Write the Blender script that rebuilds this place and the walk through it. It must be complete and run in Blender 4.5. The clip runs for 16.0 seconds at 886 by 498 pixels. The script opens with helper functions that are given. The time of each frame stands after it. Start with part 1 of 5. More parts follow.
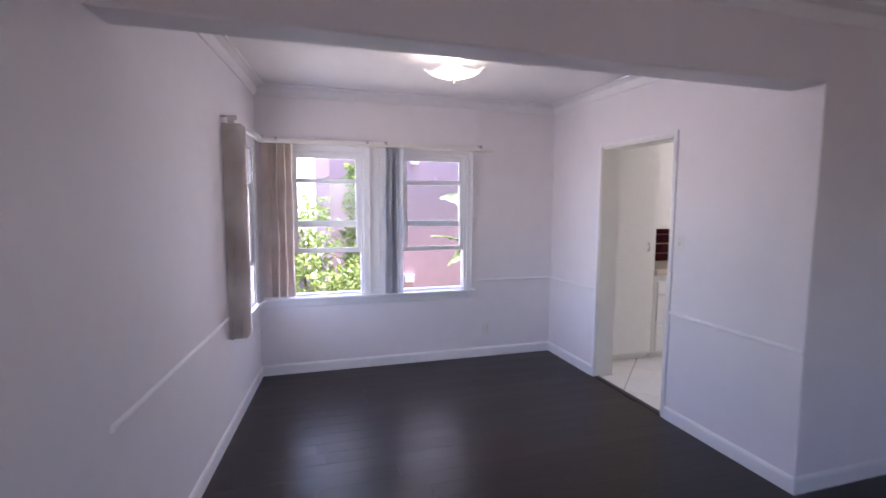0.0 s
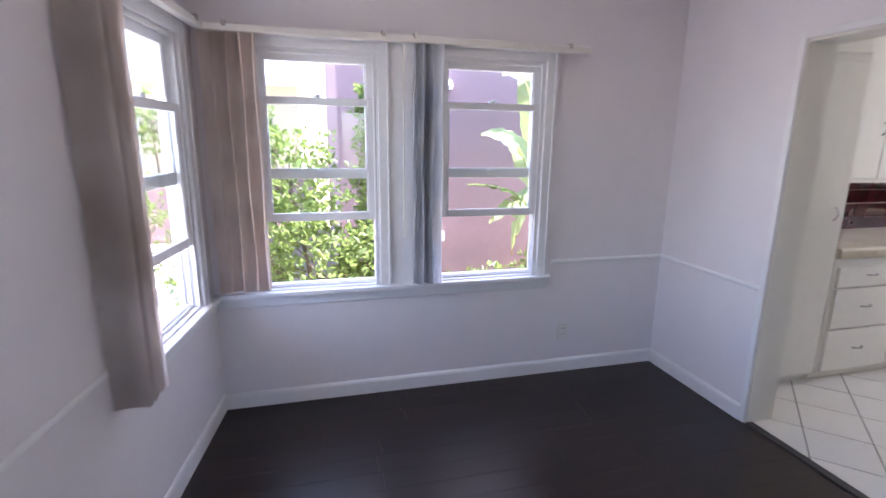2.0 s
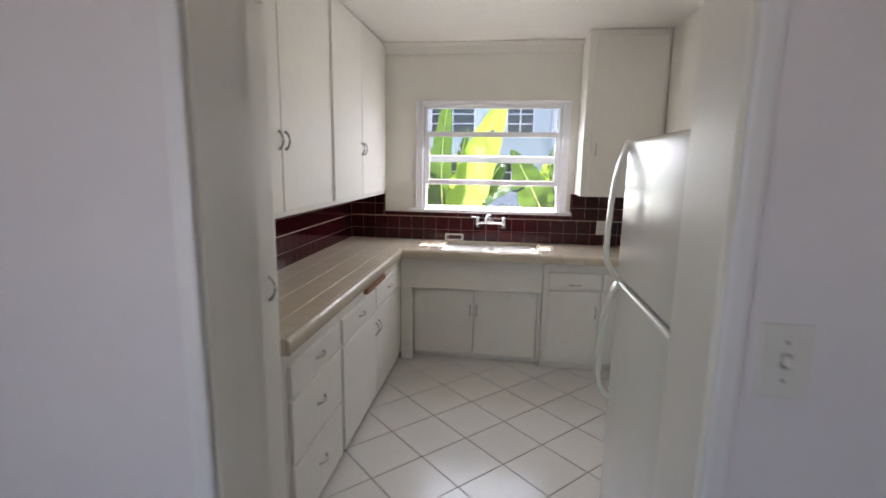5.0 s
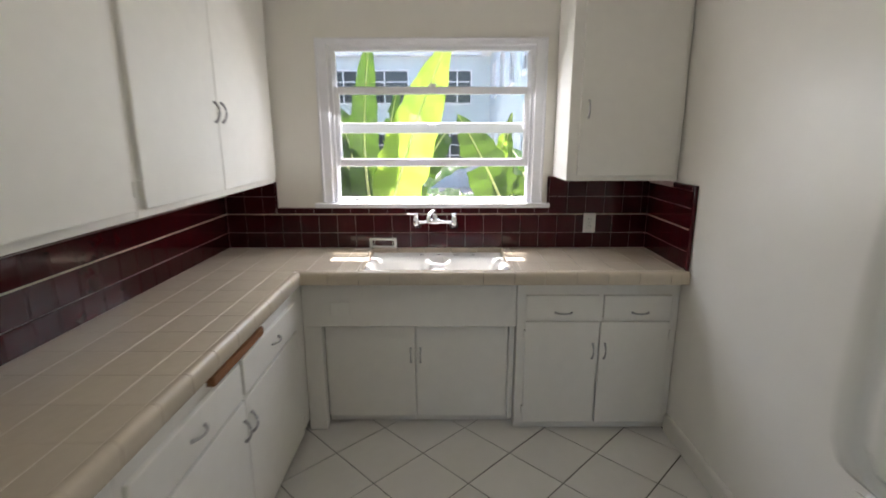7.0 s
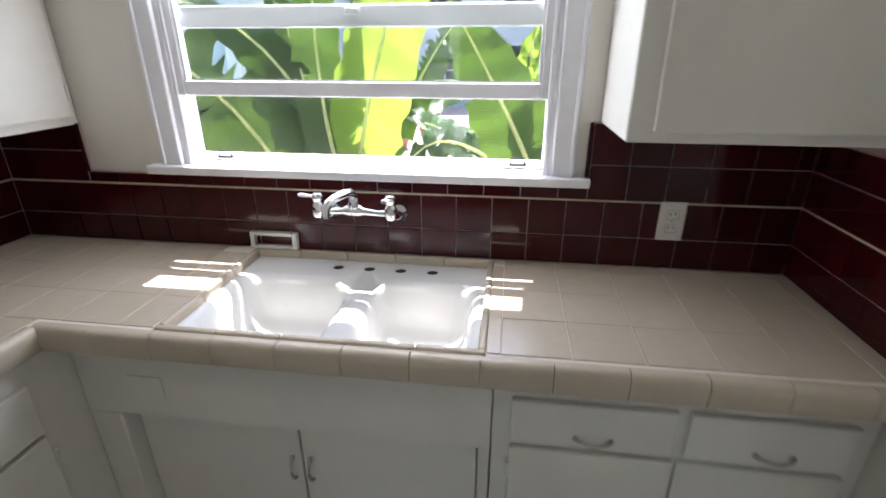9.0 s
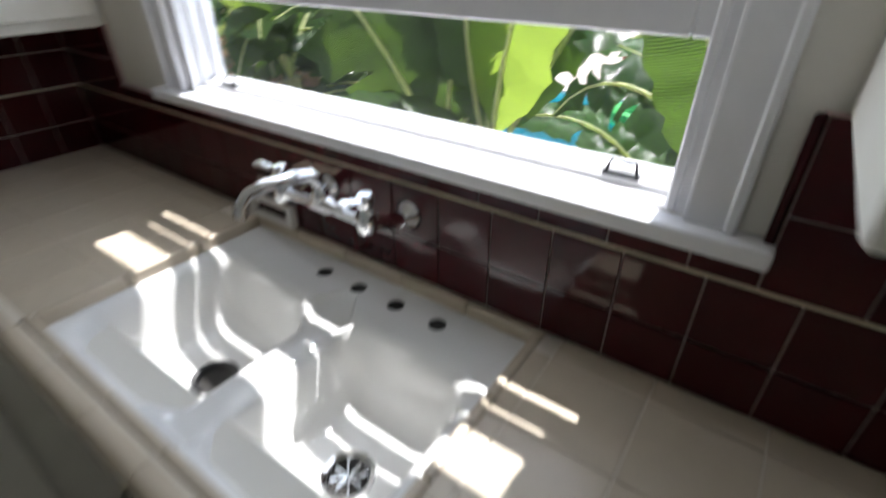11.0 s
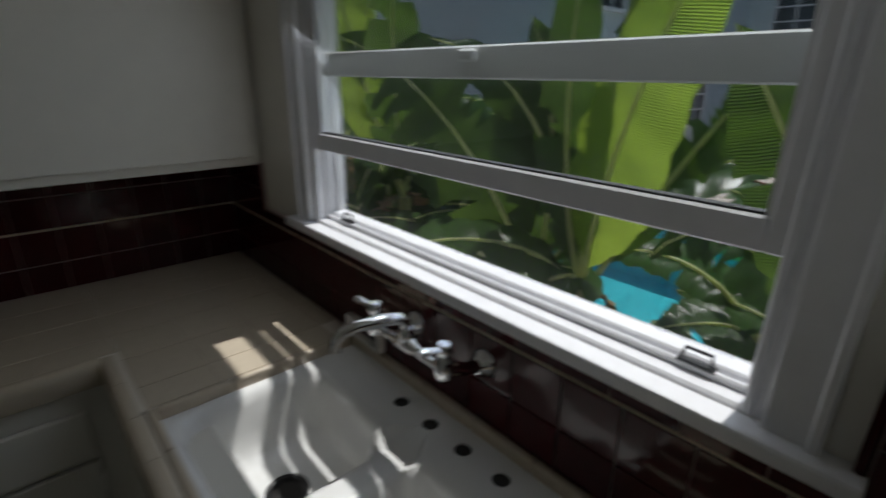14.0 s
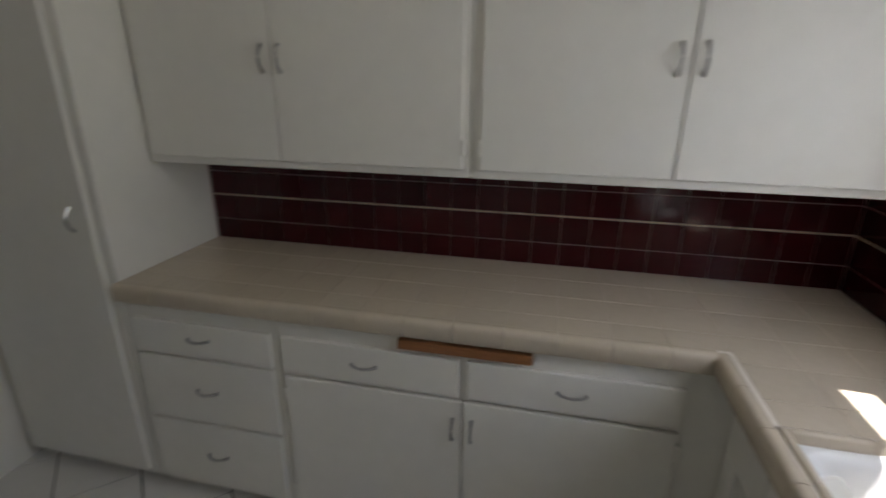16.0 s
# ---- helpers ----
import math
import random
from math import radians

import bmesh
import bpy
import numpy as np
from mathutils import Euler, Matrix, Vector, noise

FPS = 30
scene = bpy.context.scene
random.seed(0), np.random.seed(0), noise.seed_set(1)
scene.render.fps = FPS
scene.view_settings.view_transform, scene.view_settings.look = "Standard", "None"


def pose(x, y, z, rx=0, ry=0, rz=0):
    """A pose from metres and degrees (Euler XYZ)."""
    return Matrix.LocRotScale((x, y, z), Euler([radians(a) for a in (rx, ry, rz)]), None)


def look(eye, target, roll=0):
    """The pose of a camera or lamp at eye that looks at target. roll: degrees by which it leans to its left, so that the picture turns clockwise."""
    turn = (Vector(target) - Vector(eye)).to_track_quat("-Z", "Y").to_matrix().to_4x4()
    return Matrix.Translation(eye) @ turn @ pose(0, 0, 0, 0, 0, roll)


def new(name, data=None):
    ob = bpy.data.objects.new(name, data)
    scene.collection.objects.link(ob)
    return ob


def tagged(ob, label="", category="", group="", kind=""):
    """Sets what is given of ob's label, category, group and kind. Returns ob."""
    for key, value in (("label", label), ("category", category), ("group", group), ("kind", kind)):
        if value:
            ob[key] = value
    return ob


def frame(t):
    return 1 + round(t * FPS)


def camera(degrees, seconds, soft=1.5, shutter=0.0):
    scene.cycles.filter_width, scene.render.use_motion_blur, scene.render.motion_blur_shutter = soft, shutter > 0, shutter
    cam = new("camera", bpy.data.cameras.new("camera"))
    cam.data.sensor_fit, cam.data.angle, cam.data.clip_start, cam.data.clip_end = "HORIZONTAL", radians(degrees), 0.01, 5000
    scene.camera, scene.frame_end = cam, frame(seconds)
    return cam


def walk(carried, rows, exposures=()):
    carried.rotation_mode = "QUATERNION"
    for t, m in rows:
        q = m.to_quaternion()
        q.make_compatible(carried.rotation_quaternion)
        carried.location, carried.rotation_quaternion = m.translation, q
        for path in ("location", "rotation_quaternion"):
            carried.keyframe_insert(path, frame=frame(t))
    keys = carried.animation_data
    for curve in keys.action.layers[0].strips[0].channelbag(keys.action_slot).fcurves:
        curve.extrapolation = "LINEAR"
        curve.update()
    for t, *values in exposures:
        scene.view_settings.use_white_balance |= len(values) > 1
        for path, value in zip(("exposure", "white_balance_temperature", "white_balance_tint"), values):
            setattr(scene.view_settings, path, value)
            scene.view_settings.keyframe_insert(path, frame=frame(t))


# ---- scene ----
cam = camera(85.3, 16.0, soft=1.6, shutter=0.6)
PATH = [
    (0, (0.004, 0.235, 1.564), (0.585, 2.139, 1.37), 0.4),
    (0.5, (0.061, 0.66, 1.58), (0.608, 2.568, 1.333), 0.4),
    (1, (0.117, 1.093, 1.564), (0.677, 2.992, 1.283), 0.6),
    (1.5, (0.195, 1.501, 1.538), (0.73, 3.398, 1.198), 0.6),
    (2, (0.259, 1.93, 1.547), (0.752, 3.817, 1.108), 0.7),
    (2.5, (0.35, 2.333, 1.521), (1.074, 4.126, 1.01), 0.3),
    (3, (0.58, 2.632, 1.516), (1.679, 4.22, 0.996), -0.5),
    (3.5, (0.863, 2.944, 1.53), (2.378, 4.139, 1.002), 0.6),
    (4, (1.162, 3.147, 1.538), (2.976, 3.862, 1.092), 0.1),
    (4.5, (1.497, 3.278, 1.568), (3.423, 3.676, 1.204), 0.9),
    (6.8, (2.958, 3.438, 1.558), (4.914, 3.468, 1.139), 0.4),
    (7, (3.11, 3.436, 1.558), (5.058, 3.442, 1.103), -0.1),
    (7.5, (3.482, 3.398, 1.562), (5.4, 3.357, 0.996), -0.6),
    (8, (3.856, 3.304, 1.561), (5.761, 3.378, 0.959), -0.1),
    (8.5, (4.213, 3.194, 1.543), (6.096, 3.317, 0.877), -0.8),
    (8.7, (4.347, 3.139, 1.534), (6.211, 3.279, 0.824), -0.3),
    (10.8, (5.218, 2.808, 1.457), (6.545, 3.867, 0.401), 0.1),
    (11, (5.293, 2.867, 1.475), (6.681, 3.844, 0.419), 0.0),
    (11.5, (5.475, 3.026, 1.561), (7.039, 3.835, 0.611), -1.9),
    (12, (5.569, 3.11, 1.581), (7.242, 3.847, 0.77), -0.5),
    (12.5, (5.605, 3.14, 1.578), (7.28, 3.857, 0.754), 0.1),
    (13, (5.567, 3.113, 1.582), (7.232, 3.896, 0.798), 0.4),
    (13.5, (5.436, 2.966, 1.577), (6.969, 4.046, 0.882), 0.7),
    (14, (5.296, 2.836, 1.581), (6.567, 4.225, 0.908), 0.9),
    (14.5, (5.163, 2.825, 1.608), (6.025, 4.514, 0.971), -0.6),
    (15, (5.03, 2.848, 1.614), (5.463, 4.702, 1.0), -0.4),
    (15.5, (4.94, 2.863, 1.607), (4.935, 4.764, 0.984), 0.3),
    (16, (4.884, 2.891, 1.598), (4.474, 4.734, 0.937), 0.6),
]
EXPOSURES = [
    (0.0, 3.3, 6100, 31), (1.5, 3.15, 6100, 25), (3.0, 3.05, 6100, 24), (4.0, 2.9, 6200, 24), (4.7, 2.55, 6350, 21), (6.8, 2.3, 6500, 16), (8.7, 2.2, 6150, 16), (10.8, 1.25, 6100, 11),
    (11.5, 0.75, 6350, 11), (12.5, -0.3, 6450, 12), (13.5, -0.5, 6400, 11), (14.5, -0.8, 6100, 7), (15.0, -0.5, 6100, 10), (15.5, 0.6, 6200, 13), (16.0, 1.45, 6350, 15),
]
walk(cam, [(t, look(eye, target, roll)) for t, eye, target, roll in PATH], EXPOSURES)

# ---- world, sun and large lights ----
SUN_EL, SUN_AZ = radians(67.5), radians(-3.5)
world = bpy.data.worlds.new("sky")
scene.world = world
world.use_nodes = True
wt = world.node_tree
sky = wt.nodes.new("ShaderNodeTexSky")
sky.sky_type, sky.sun_disc = "NISHITA", False
sky.sun_elevation, sky.sun_rotation = SUN_EL, radians(90) - SUN_AZ
wt.links.new(sky.outputs[0], wt.nodes["Background"].inputs[0])
wt.nodes["Background"].inputs[1].default_value = 0.15

sun = new("sun", bpy.data.lights.new("sun", "SUN"))
sun.data.energy, sun.data.angle, sun.data.color = 5.0, radians(0.53), (1.0, 0.96, 0.9)
sun_to = Vector((math.cos(SUN_EL) * math.cos(SUN_AZ), math.cos(SUN_EL) * math.sin(SUN_AZ), math.sin(SUN_EL)))
sun.matrix_world = look(sun_to * 30, (0, 0, 0))


def area(name, eye, target, w, h, watts, colour=(1, 1, 1)):
    lamp = new(name, bpy.data.lights.new(name, "AREA"))
    lamp.data.shape, lamp.data.size, lamp.data.size_y = "RECTANGLE", w, h
    lamp.data.energy, lamp.data.color = watts, colour
    lamp.matrix_world = look(eye, target)
    return lamp


SKYBLUE = (0.86, 0.93, 1.0)
area("window_light_north", (0.78, 5.0, 1.36), (0.78, 3.0, 1.1), 1.7, 1.25, 1.3, SKYBLUE)
area("window_light_west", (-0.75, 4.12, 1.36), (1.5, 3.9, 1.1), 0.75, 1.25, 1.65, SKYBLUE)
area("window_light_kitchen", (6.024, 3.52, 1.56), (4.6, 3.45, 0.72), 1.2, 0.72, 3.4, (0.93, 0.96, 1.0))
# unseen source, added in an assumed opening to light the living-room side
area("assumed_window_light_living", (1.6, -3.0, 1.5), (1.6, 2.0, 1.3), 1.5, 1.2, 0.4, SKYBLUE)


def bulb(name, place, watts, colour=(1.0, 0.9, 0.74), radius=0.05):
    lamp = new(name, bpy.data.lights.new(name, "POINT"))
    lamp.data.energy, lamp.data.color, lamp.data.shadow_soft_size = watts, colour, radius
    lamp.location = place
    return lamp


bulb("dining_bulb", (1.03, 3.38, 2.45), 0.5)
# weak fill added at the kitchen fixture to brighten the room
bulb("kitchen_fill_bulb", (4.26, 3.47, 2.45), 0.55, (1.0, 0.95, 0.86))

# ---- materials ----


def material(name, colour, rough=0.5, metal=0.0, vary=0.06, scale=6.0, bump=0.0, bump_scale=60.0, wear=0.0, spec=0.5, coat=0.0,
             per_object=0.0, stretch=(1, 1, 1)):
    """A surface whose colour drifts at two scales, with fine relief; per_object varies it piece by piece."""
    mat = bpy.data.materials.new(name)
    mat.use_nodes = True
    nt = mat.node_tree
    n, l = nt.nodes, nt.links
    b = n["Principled BSDF"]
    tc = n.new("ShaderNodeTexCoord")
    mp = n.new("ShaderNodeMapping")
    mp.inputs["Scale"].default_value = stretch
    if per_object:
        who = n.new("ShaderNodeObjectInfo")
        far = n.new("ShaderNodeVectorMath")
        far.operation = "MULTIPLY_ADD"
        far.inputs[1].default_value = (37.0, 53.0, 29.0)
        l.new(who.outputs["Random"], far.inputs[0])
        l.new(tc.outputs["Object"], far.inputs[2])
        l.new(far.outputs[0], mp.inputs[0])
    else:
        l.new(tc.outputs["Object"], mp.inputs[0])
    big = n.new("ShaderNodeTexNoise")
    big.inputs["Scale"].default_value, big.inputs["Detail"].default_value = scale * 0.35, 3
    fine = n.new("ShaderNodeTexNoise")
    fine.inputs["Scale"].default_value, fine.inputs["Detail"].default_value = scale * 4, 5
    l.new(mp.outputs[0], big.inputs["Vector"])
    l.new(mp.outputs[0], fine.inputs["Vector"])
    add = n.new("ShaderNodeMath")
    add.operation = "ADD"
    l.new(big.outputs[0], add.inputs[0])
    l.new(fine.outputs[0], add.inputs[1])
    val = add.outputs[0]
    if per_object:
        info = n.new("ShaderNodeObjectInfo")
        mul = n.new("ShaderNodeMath")
        mul.operation = "MULTIPLY_ADD"
        mul.inputs[1].default_value = per_object
        l.new(info.outputs["Random"], mul.inputs[0])
        l.new(val, mul.inputs[2])
        val = mul.outputs[0]
    ramp = n.new("ShaderNodeValToRGB")
    ramp.color_ramp.elements[0].position, ramp.color_ramp.elements[1].position = 0.6, 1.4 + per_object
    lo = [max(c * (1 - vary), 0) for c in colour]
    hi = [min(c * (1 + vary), 1) for c in colour]
    ramp.color_ramp.elements[0].color, ramp.color_ramp.elements[1].color = (*lo, 1), (*hi, 1)
    half = n.new("ShaderNodeMath")
    half.operation = "MULTIPLY"
    half.inputs[1].default_value = 0.5
    l.new(val, half.inputs[0])
    ramp.color_ramp.elements[0].position, ramp.color_ramp.elements[1].position = 0.3, 0.7 + per_object * 0.5
    l.new(half.outputs[0], ramp.inputs[0])
    l.new(ramp.outputs[0], b.inputs["Base Color"])
    b.inputs["Metallic"].default_value = metal
    b.inputs["Specular IOR Level"].default_value = spec
    b.inputs["Coat Weight"].default_value = coat
    rr = n.new("ShaderNodeMapRange")
    rr.inputs["From Min"].default_value, rr.inputs["From Max"].default_value = 0.0, 1.0
    rr.inputs["To Min"].default_value, rr.inputs["To Max"].default_value = max(rough - 0.06 - wear, 0.02), min(rough + 0.06 + wear, 1)
    l.new(big.outputs[0], rr.inputs[0])
    l.new(rr.outputs[0], b.inputs["Roughness"])
    if bump:
        bn = n.new("ShaderNodeTexNoise")
        bn.inputs["Scale"].default_value, bn.inputs["Detail"].default_value = bump_scale, 4
        l.new(mp.outputs[0], bn.inputs["Vector"])
        bp = n.new("ShaderNodeBump")
        bp.inputs["Strength"].default_value, bp.inputs["Distance"].default_value = bump, 0.004
        l.new(bn.outputs[0], bp.inputs["Height"])
        l.new(bp.outputs[0], b.inputs["Normal"])
    return mat


WALL = material("white_wall_paint", (0.80, 0.765, 0.79), 0.55, vary=0.025, scale=2, bump=0.12, bump_scale=90)
CEIL = material("ceiling_paint", (0.82, 0.80, 0.80), 0.7, vary=0.02, scale=2, bump=0.15, bump_scale=70)
TRIM = material("trim_paint", (0.82, 0.81, 0.82), 0.35, vary=0.025, scale=5, bump=0.08, bump_scale=40)
KWALL = material("kitchen_gloss_paint", (0.81, 0.785, 0.72), 0.36, vary=0.025, scale=2, bump=0.08, bump_scale=9)
CAB = material("cabinet_enamel", (0.82, 0.80, 0.74), 0.56, spec=0.3, vary=0.03, scale=4, bump=0.05, bump_scale=12)
SASH = material("sash_paint", (0.80, 0.80, 0.82), 0.35, vary=0.04, scale=8, bump=0.1, bump_scale=50)
WOODDARK = material("dark_stained_floorboard", (0.019, 0.0105, 0.0085), 0.34, vary=0.4, scale=3, bump=0.06, bump_scale=26, wear=0.06, per_object=0.5, stretch=(1, 9, 1), spec=0.4)
SADDLE = material("dark_threshold", (0.018, 0.015, 0.015), 0.45, vary=0.3, scale=6, bump=0.2)
FTILE = material("white_floor_tile", (0.74, 0.72, 0.68), 0.2, vary=0.04, scale=5, bump=0.05, bump_scale=30, per_object=0.3)
GROUT = material("floor_grout", (0.055, 0.045, 0.035), 0.9, vary=0.2, scale=20, bump=0.3, bump_scale=200)
MAROON = material("maroon_glazed_tile", (0.042, 0.003, 0.005), 0.09, spec=0.3, vary=0.3, scale=6, bump=0.06, bump_scale=18, per_object=0.6)
MGROUT = material("grey_tile_grout", (0.47, 0.36, 0.34), 0.9, vary=0.15, scale=20)
LINER = material("cream_liner_tile", (0.72, 0.62, 0.45), 0.25, vary=0.1, scale=12)
CTILE = material("beige_counter_tile", (0.59, 0.51, 0.40), 0.24, vary=0.07, scale=9, bump=0.08, bump_scale=30, per_object=0.35)
CGROUT = material("pale_counter_grout", (0.72, 0.66, 0.58), 0.85, vary=0.1, scale=25)
PORC = material("white_porcelain", (0.84, 0.84, 0.83), 0.1, vary=0.03, scale=5, coat=0.3)
CHROME = material("chrome", (0.82, 0.83, 0.85), 0.07, 1.0, vary=0.04, scale=10)
NICKEL = material("worn_nickel", (0.46, 0.45, 0.44), 0.3, 1.0, vary=0.15, scale=30)
BLACK = material("black_metal", (0.012, 0.012, 0.013), 0.5, vary=0.3, scale=20)
# for dark fittings, and for shade painted into the sink's holes
DARK = material("dark_fittings_and_hole_shade", (0.03, 0.028, 0.026), 0.9, vary=0.3, scale=10)
BOARD = material("brown_board_wood", (0.24, 0.10, 0.035), 0.42, vary=0.4, scale=5, bump=0.2, bump_scale=40, stretch=(1, 8, 8))
IVORY = material("ivory_plastic", (0.76, 0.74, 0.70), 0.35, vary=0.02, scale=10)
FRIDGE = material("fridge_enamel", (0.78, 0.77, 0.71), 0.2, vary=0.02, scale=4, bump=0.08, bump_scale=320)
PINK = material("mauve_stucco", (0.29, 0.195, 0.21), 0.9, vary=0.1, scale=1.2, bump=0.5, bump_scale=60)
BLUEGREY = material("blue_grey_stucco", (0.58, 0.65, 0.68), 0.9, vary=0.08, scale=0.8, bump=0.4, bump_scale=40)
CREAMST = material("cream_stucco", (0.62, 0.55, 0.42), 0.9, vary=0.08, scale=0.8, bump=0.4, bump_scale=40)
ROOFRED = material("roof_shingle", (0.30, 0.17, 0.14), 0.9, vary=0.3, scale=3, bump=0.4, bump_scale=20)
DIRT = material("dry_ground", (0.21, 0.17, 0.115), 0.95, vary=0.45, scale=3, bump=0.8, bump_scale=12)
PATIO = material("pale_patio_concrete", (0.55, 0.48, 0.42), 0.85, vary=0.12, scale=2, bump=0.3, bump_scale=30)
POOLIN = material("pool_plaster", (0.18, 0.62, 0.68), 0.5, vary=0.06, scale=2)
WINDARK = material("dark_window_glass", (0.03, 0.04, 0.05), 0.08, vary=0.3, scale=2)
TERRA = material("terracotta", (0.34, 0.14, 0.08), 0.8, vary=0.2, scale=8, bump=0.2)
STEM = material("banana_stem", (0.24, 0.25, 0.10), 0.6, vary=0.4, scale=4, bump=0.4, bump_scale=20, stretch=(6, 6, 1))
BARK = material("bark", (0.13, 0.10, 0.075), 0.9, vary=0.35, scale=10, bump=0.6, bump_scale=40)
DRYLEAF = material("dry_banana_leaf", (0.36, 0.23, 0.10), 0.8, vary=0.4, scale=8, bump=0.4)


def glass(name, rough=0.0, tint=(1, 1, 1), ior=1.45):
    mat = bpy.data.materials.new(name)
    mat.use_nodes = True
    n, l = mat.node_tree.nodes, mat.node_tree.links
    n.remove(n["Principled BSDF"])
    tr = n.new("ShaderNodeBsdfTransparent")
    tr.inputs[0].default_value = (*tint, 1)
    gl = n.new("ShaderNodeBsdfGlossy")
    gl.inputs["Roughness"].default_value = rough
    lw = n.new("ShaderNodeLayerWeight")
    pw = n.new("ShaderNodeMath")
    pw.operation, pw.inputs[1].default_value = "POWER", 5.0
    l.new(lw.outputs["Facing"], pw.inputs[0])
    fr = n.new("ShaderNodeMapRange")
    fr.inputs["To Min"].default_value, fr.inputs["To Max"].default_value = ((ior - 1) / (ior + 1)) ** 2 * 0.6, 0.9
    l.new(pw.outputs[0], fr.inputs[0])
    mix = n.new("ShaderNodeMixShader")
    l.new(fr.outputs[0], mix.inputs[0])
    l.new(tr.outputs[0], mix.inputs[1])
    l.new(gl.outputs[0], mix.inputs[2])
    l.new(mix.outputs[0], n["Material Output"].inputs[0])
    return mat


GLASS = glass("window_glass", tint=(0.95, 0.97, 0.96))


def mesh_cloth(name, colour, pitch, wire):
    """Woven wire: threads both ways with open holes between them."""
    mat = bpy.data.materials.new(name)
    mat.use_nodes = True
    n, l = mat.node_tree.nodes, mat.node_tree.links
    tc = n.new("ShaderNodeTexCoord")
    sep = n.new("ShaderNodeSeparateXYZ")
    l.new(tc.outputs["Object"], sep.inputs[0])
    lines = []
    for axis in ("X", "Z"):
        mod = n.new("ShaderNodeMath")
        mod.operation, mod.inputs[1].default_value = "PINGPONG", pitch / 2
        l.new(sep.outputs[axis], mod.inputs[0])
        lt = n.new("ShaderNodeMath")
        lt.operation, lt.inputs[1].default_value = "LESS_THAN", wire / 2
        l.new(mod.outputs[0], lt.inputs[0])
        lines.append(lt)
    mx = n.new("ShaderNodeMath")
    mx.operation = "MAXIMUM"
    l.new(lines[0].outputs[0], mx.inputs[0])
    l.new(lines[1].outputs[0], mx.inputs[1])
    tr = n.new("ShaderNodeBsdfTransparent")
    b = n["Principled BSDF"]
    b.inputs["Base Color"].default_value, b.inputs["Roughness"].default_value = (*colour, 1), 0.5
    mix = n.new("ShaderNodeMixShader")
    l.new(mx.outputs[0], mix.inputs[0])
    l.new(tr.outputs[0], mix.inputs[1])
    l.new(b.outputs[0], mix.inputs[2])
    l.new(mix.outputs[0], n["Material Output"].inputs[0])
    return mat


SCREEN = mesh_cloth("insect_screen_wire", (0.035, 0.037, 0.035), 0.0016, 0.00017)


def leafy(name, colour, light, rough=0.4, veins=0.0, through_it=0.45):
    """Leaf: glossy top and light shining through, with veins across where asked."""
    mat = bpy.data.materials.new(name)
    mat.use_nodes = True
    n, l = mat.node_tree.nodes, mat.node_tree.links
    b = n["Principled BSDF"]
    geo = n.new("ShaderNodeNewGeometry")
    noi = n.new("ShaderNodeTexNoise")
    noi.inputs["Scale"].default_value = 3.5
    tc = n.new("ShaderNodeTexCoord")
    l.new(tc.outputs["Object"], noi.inputs["Vector"])
    add = n.new("ShaderNodeMath")
    add.operation = "MULTIPLY_ADD"
    add.inputs[1].default_value = 0.6
    own = n.new("ShaderNodeObjectInfo")
    l.new(own.outputs["Random"] if veins else geo.outputs["Random Per Island"], add.inputs[0])
    l.new(noi.outputs[0], add.inputs[2])
    ramp = n.new("ShaderNodeValToRGB")
    ramp.color_ramp.elements[0].position, ramp.color_ramp.elements[1].position = 0.35, 1.05
    ramp.color_ramp.elements[0].color, ramp.color_ramp.elements[1].color = (*[c * 0.5 for c in colour], 1), (*[min(c * 1.6, 1) for c in colour], 1)
    l.new(add.outputs[0], ramp.inputs[0])
    l.new(ramp.outputs[0], b.inputs["Base Color"])
    b.inputs["Roughness"].default_value = rough
    b.inputs["Specular IOR Level"].default_value = 0.4
    tl = n.new("ShaderNodeBsdfTranslucent")
    tl.inputs[0].default_value = (*light, 1)
    mix = n.new("ShaderNodeMixShader")
    mix.inputs[0].default_value = through_it
    l.new(b.outputs[0], mix.inputs[1])
    l.new(tl.outputs[0], mix.inputs[2])
    l.new(mix.outputs[0], n["Material Output"].inputs[0])
    if veins:
        uv = n.new("ShaderNodeUVMap")
        wv = n.new("ShaderNodeTexWave")
        wv.bands_direction = "Y"
        wv.inputs["Scale"].default_value, wv.inputs["Distortion"].default_value = veins, 0.6
        l.new(uv.outputs[0], wv.inputs["Vector"])
        bp = n.new("ShaderNodeBump")
        bp.inputs["Strength"].default_value, bp.inputs["Distance"].default_value = 0.45, 0.005
        l.new(wv.outputs[0], bp.inputs["Height"])
        l.new(bp.outputs[0], b.inputs["Normal"])
        l.new(bp.outputs[0], tl.inputs["Normal"])
    return mat


VANE1 = leafy("beige_blind_fabric", (0.90, 0.78, 0.71), (0.95, 0.82, 0.75), 0.85, through_it=0.5)
VANE2 = leafy("grey_blind_fabric", (0.80, 0.81, 0.85), (0.85, 0.87, 0.92), 0.85, through_it=0.5)
VANEW = leafy("taupe_blind_fabric", (0.86, 0.72, 0.64), (0.85, 0.70, 0.62), 0.85, through_it=0.3)
BANANA = leafy("banana_leaf", (0.042, 0.082, 0.024), (0.17, 0.30, 0.04), 0.22, veins=27.0, through_it=0.36)
# the same leaf with sunlight put into a brighter, yellower colour
LITLEAF = leafy("lit_banana_leaf", (0.16, 0.25, 0.045), (0.52, 0.71, 0.09), 0.32, veins=27.0, through_it=0.6)
BANANAMID = leafy("banana_midrib", (0.55, 0.58, 0.30), (0.75, 0.80, 0.32), 0.4, through_it=0.45)
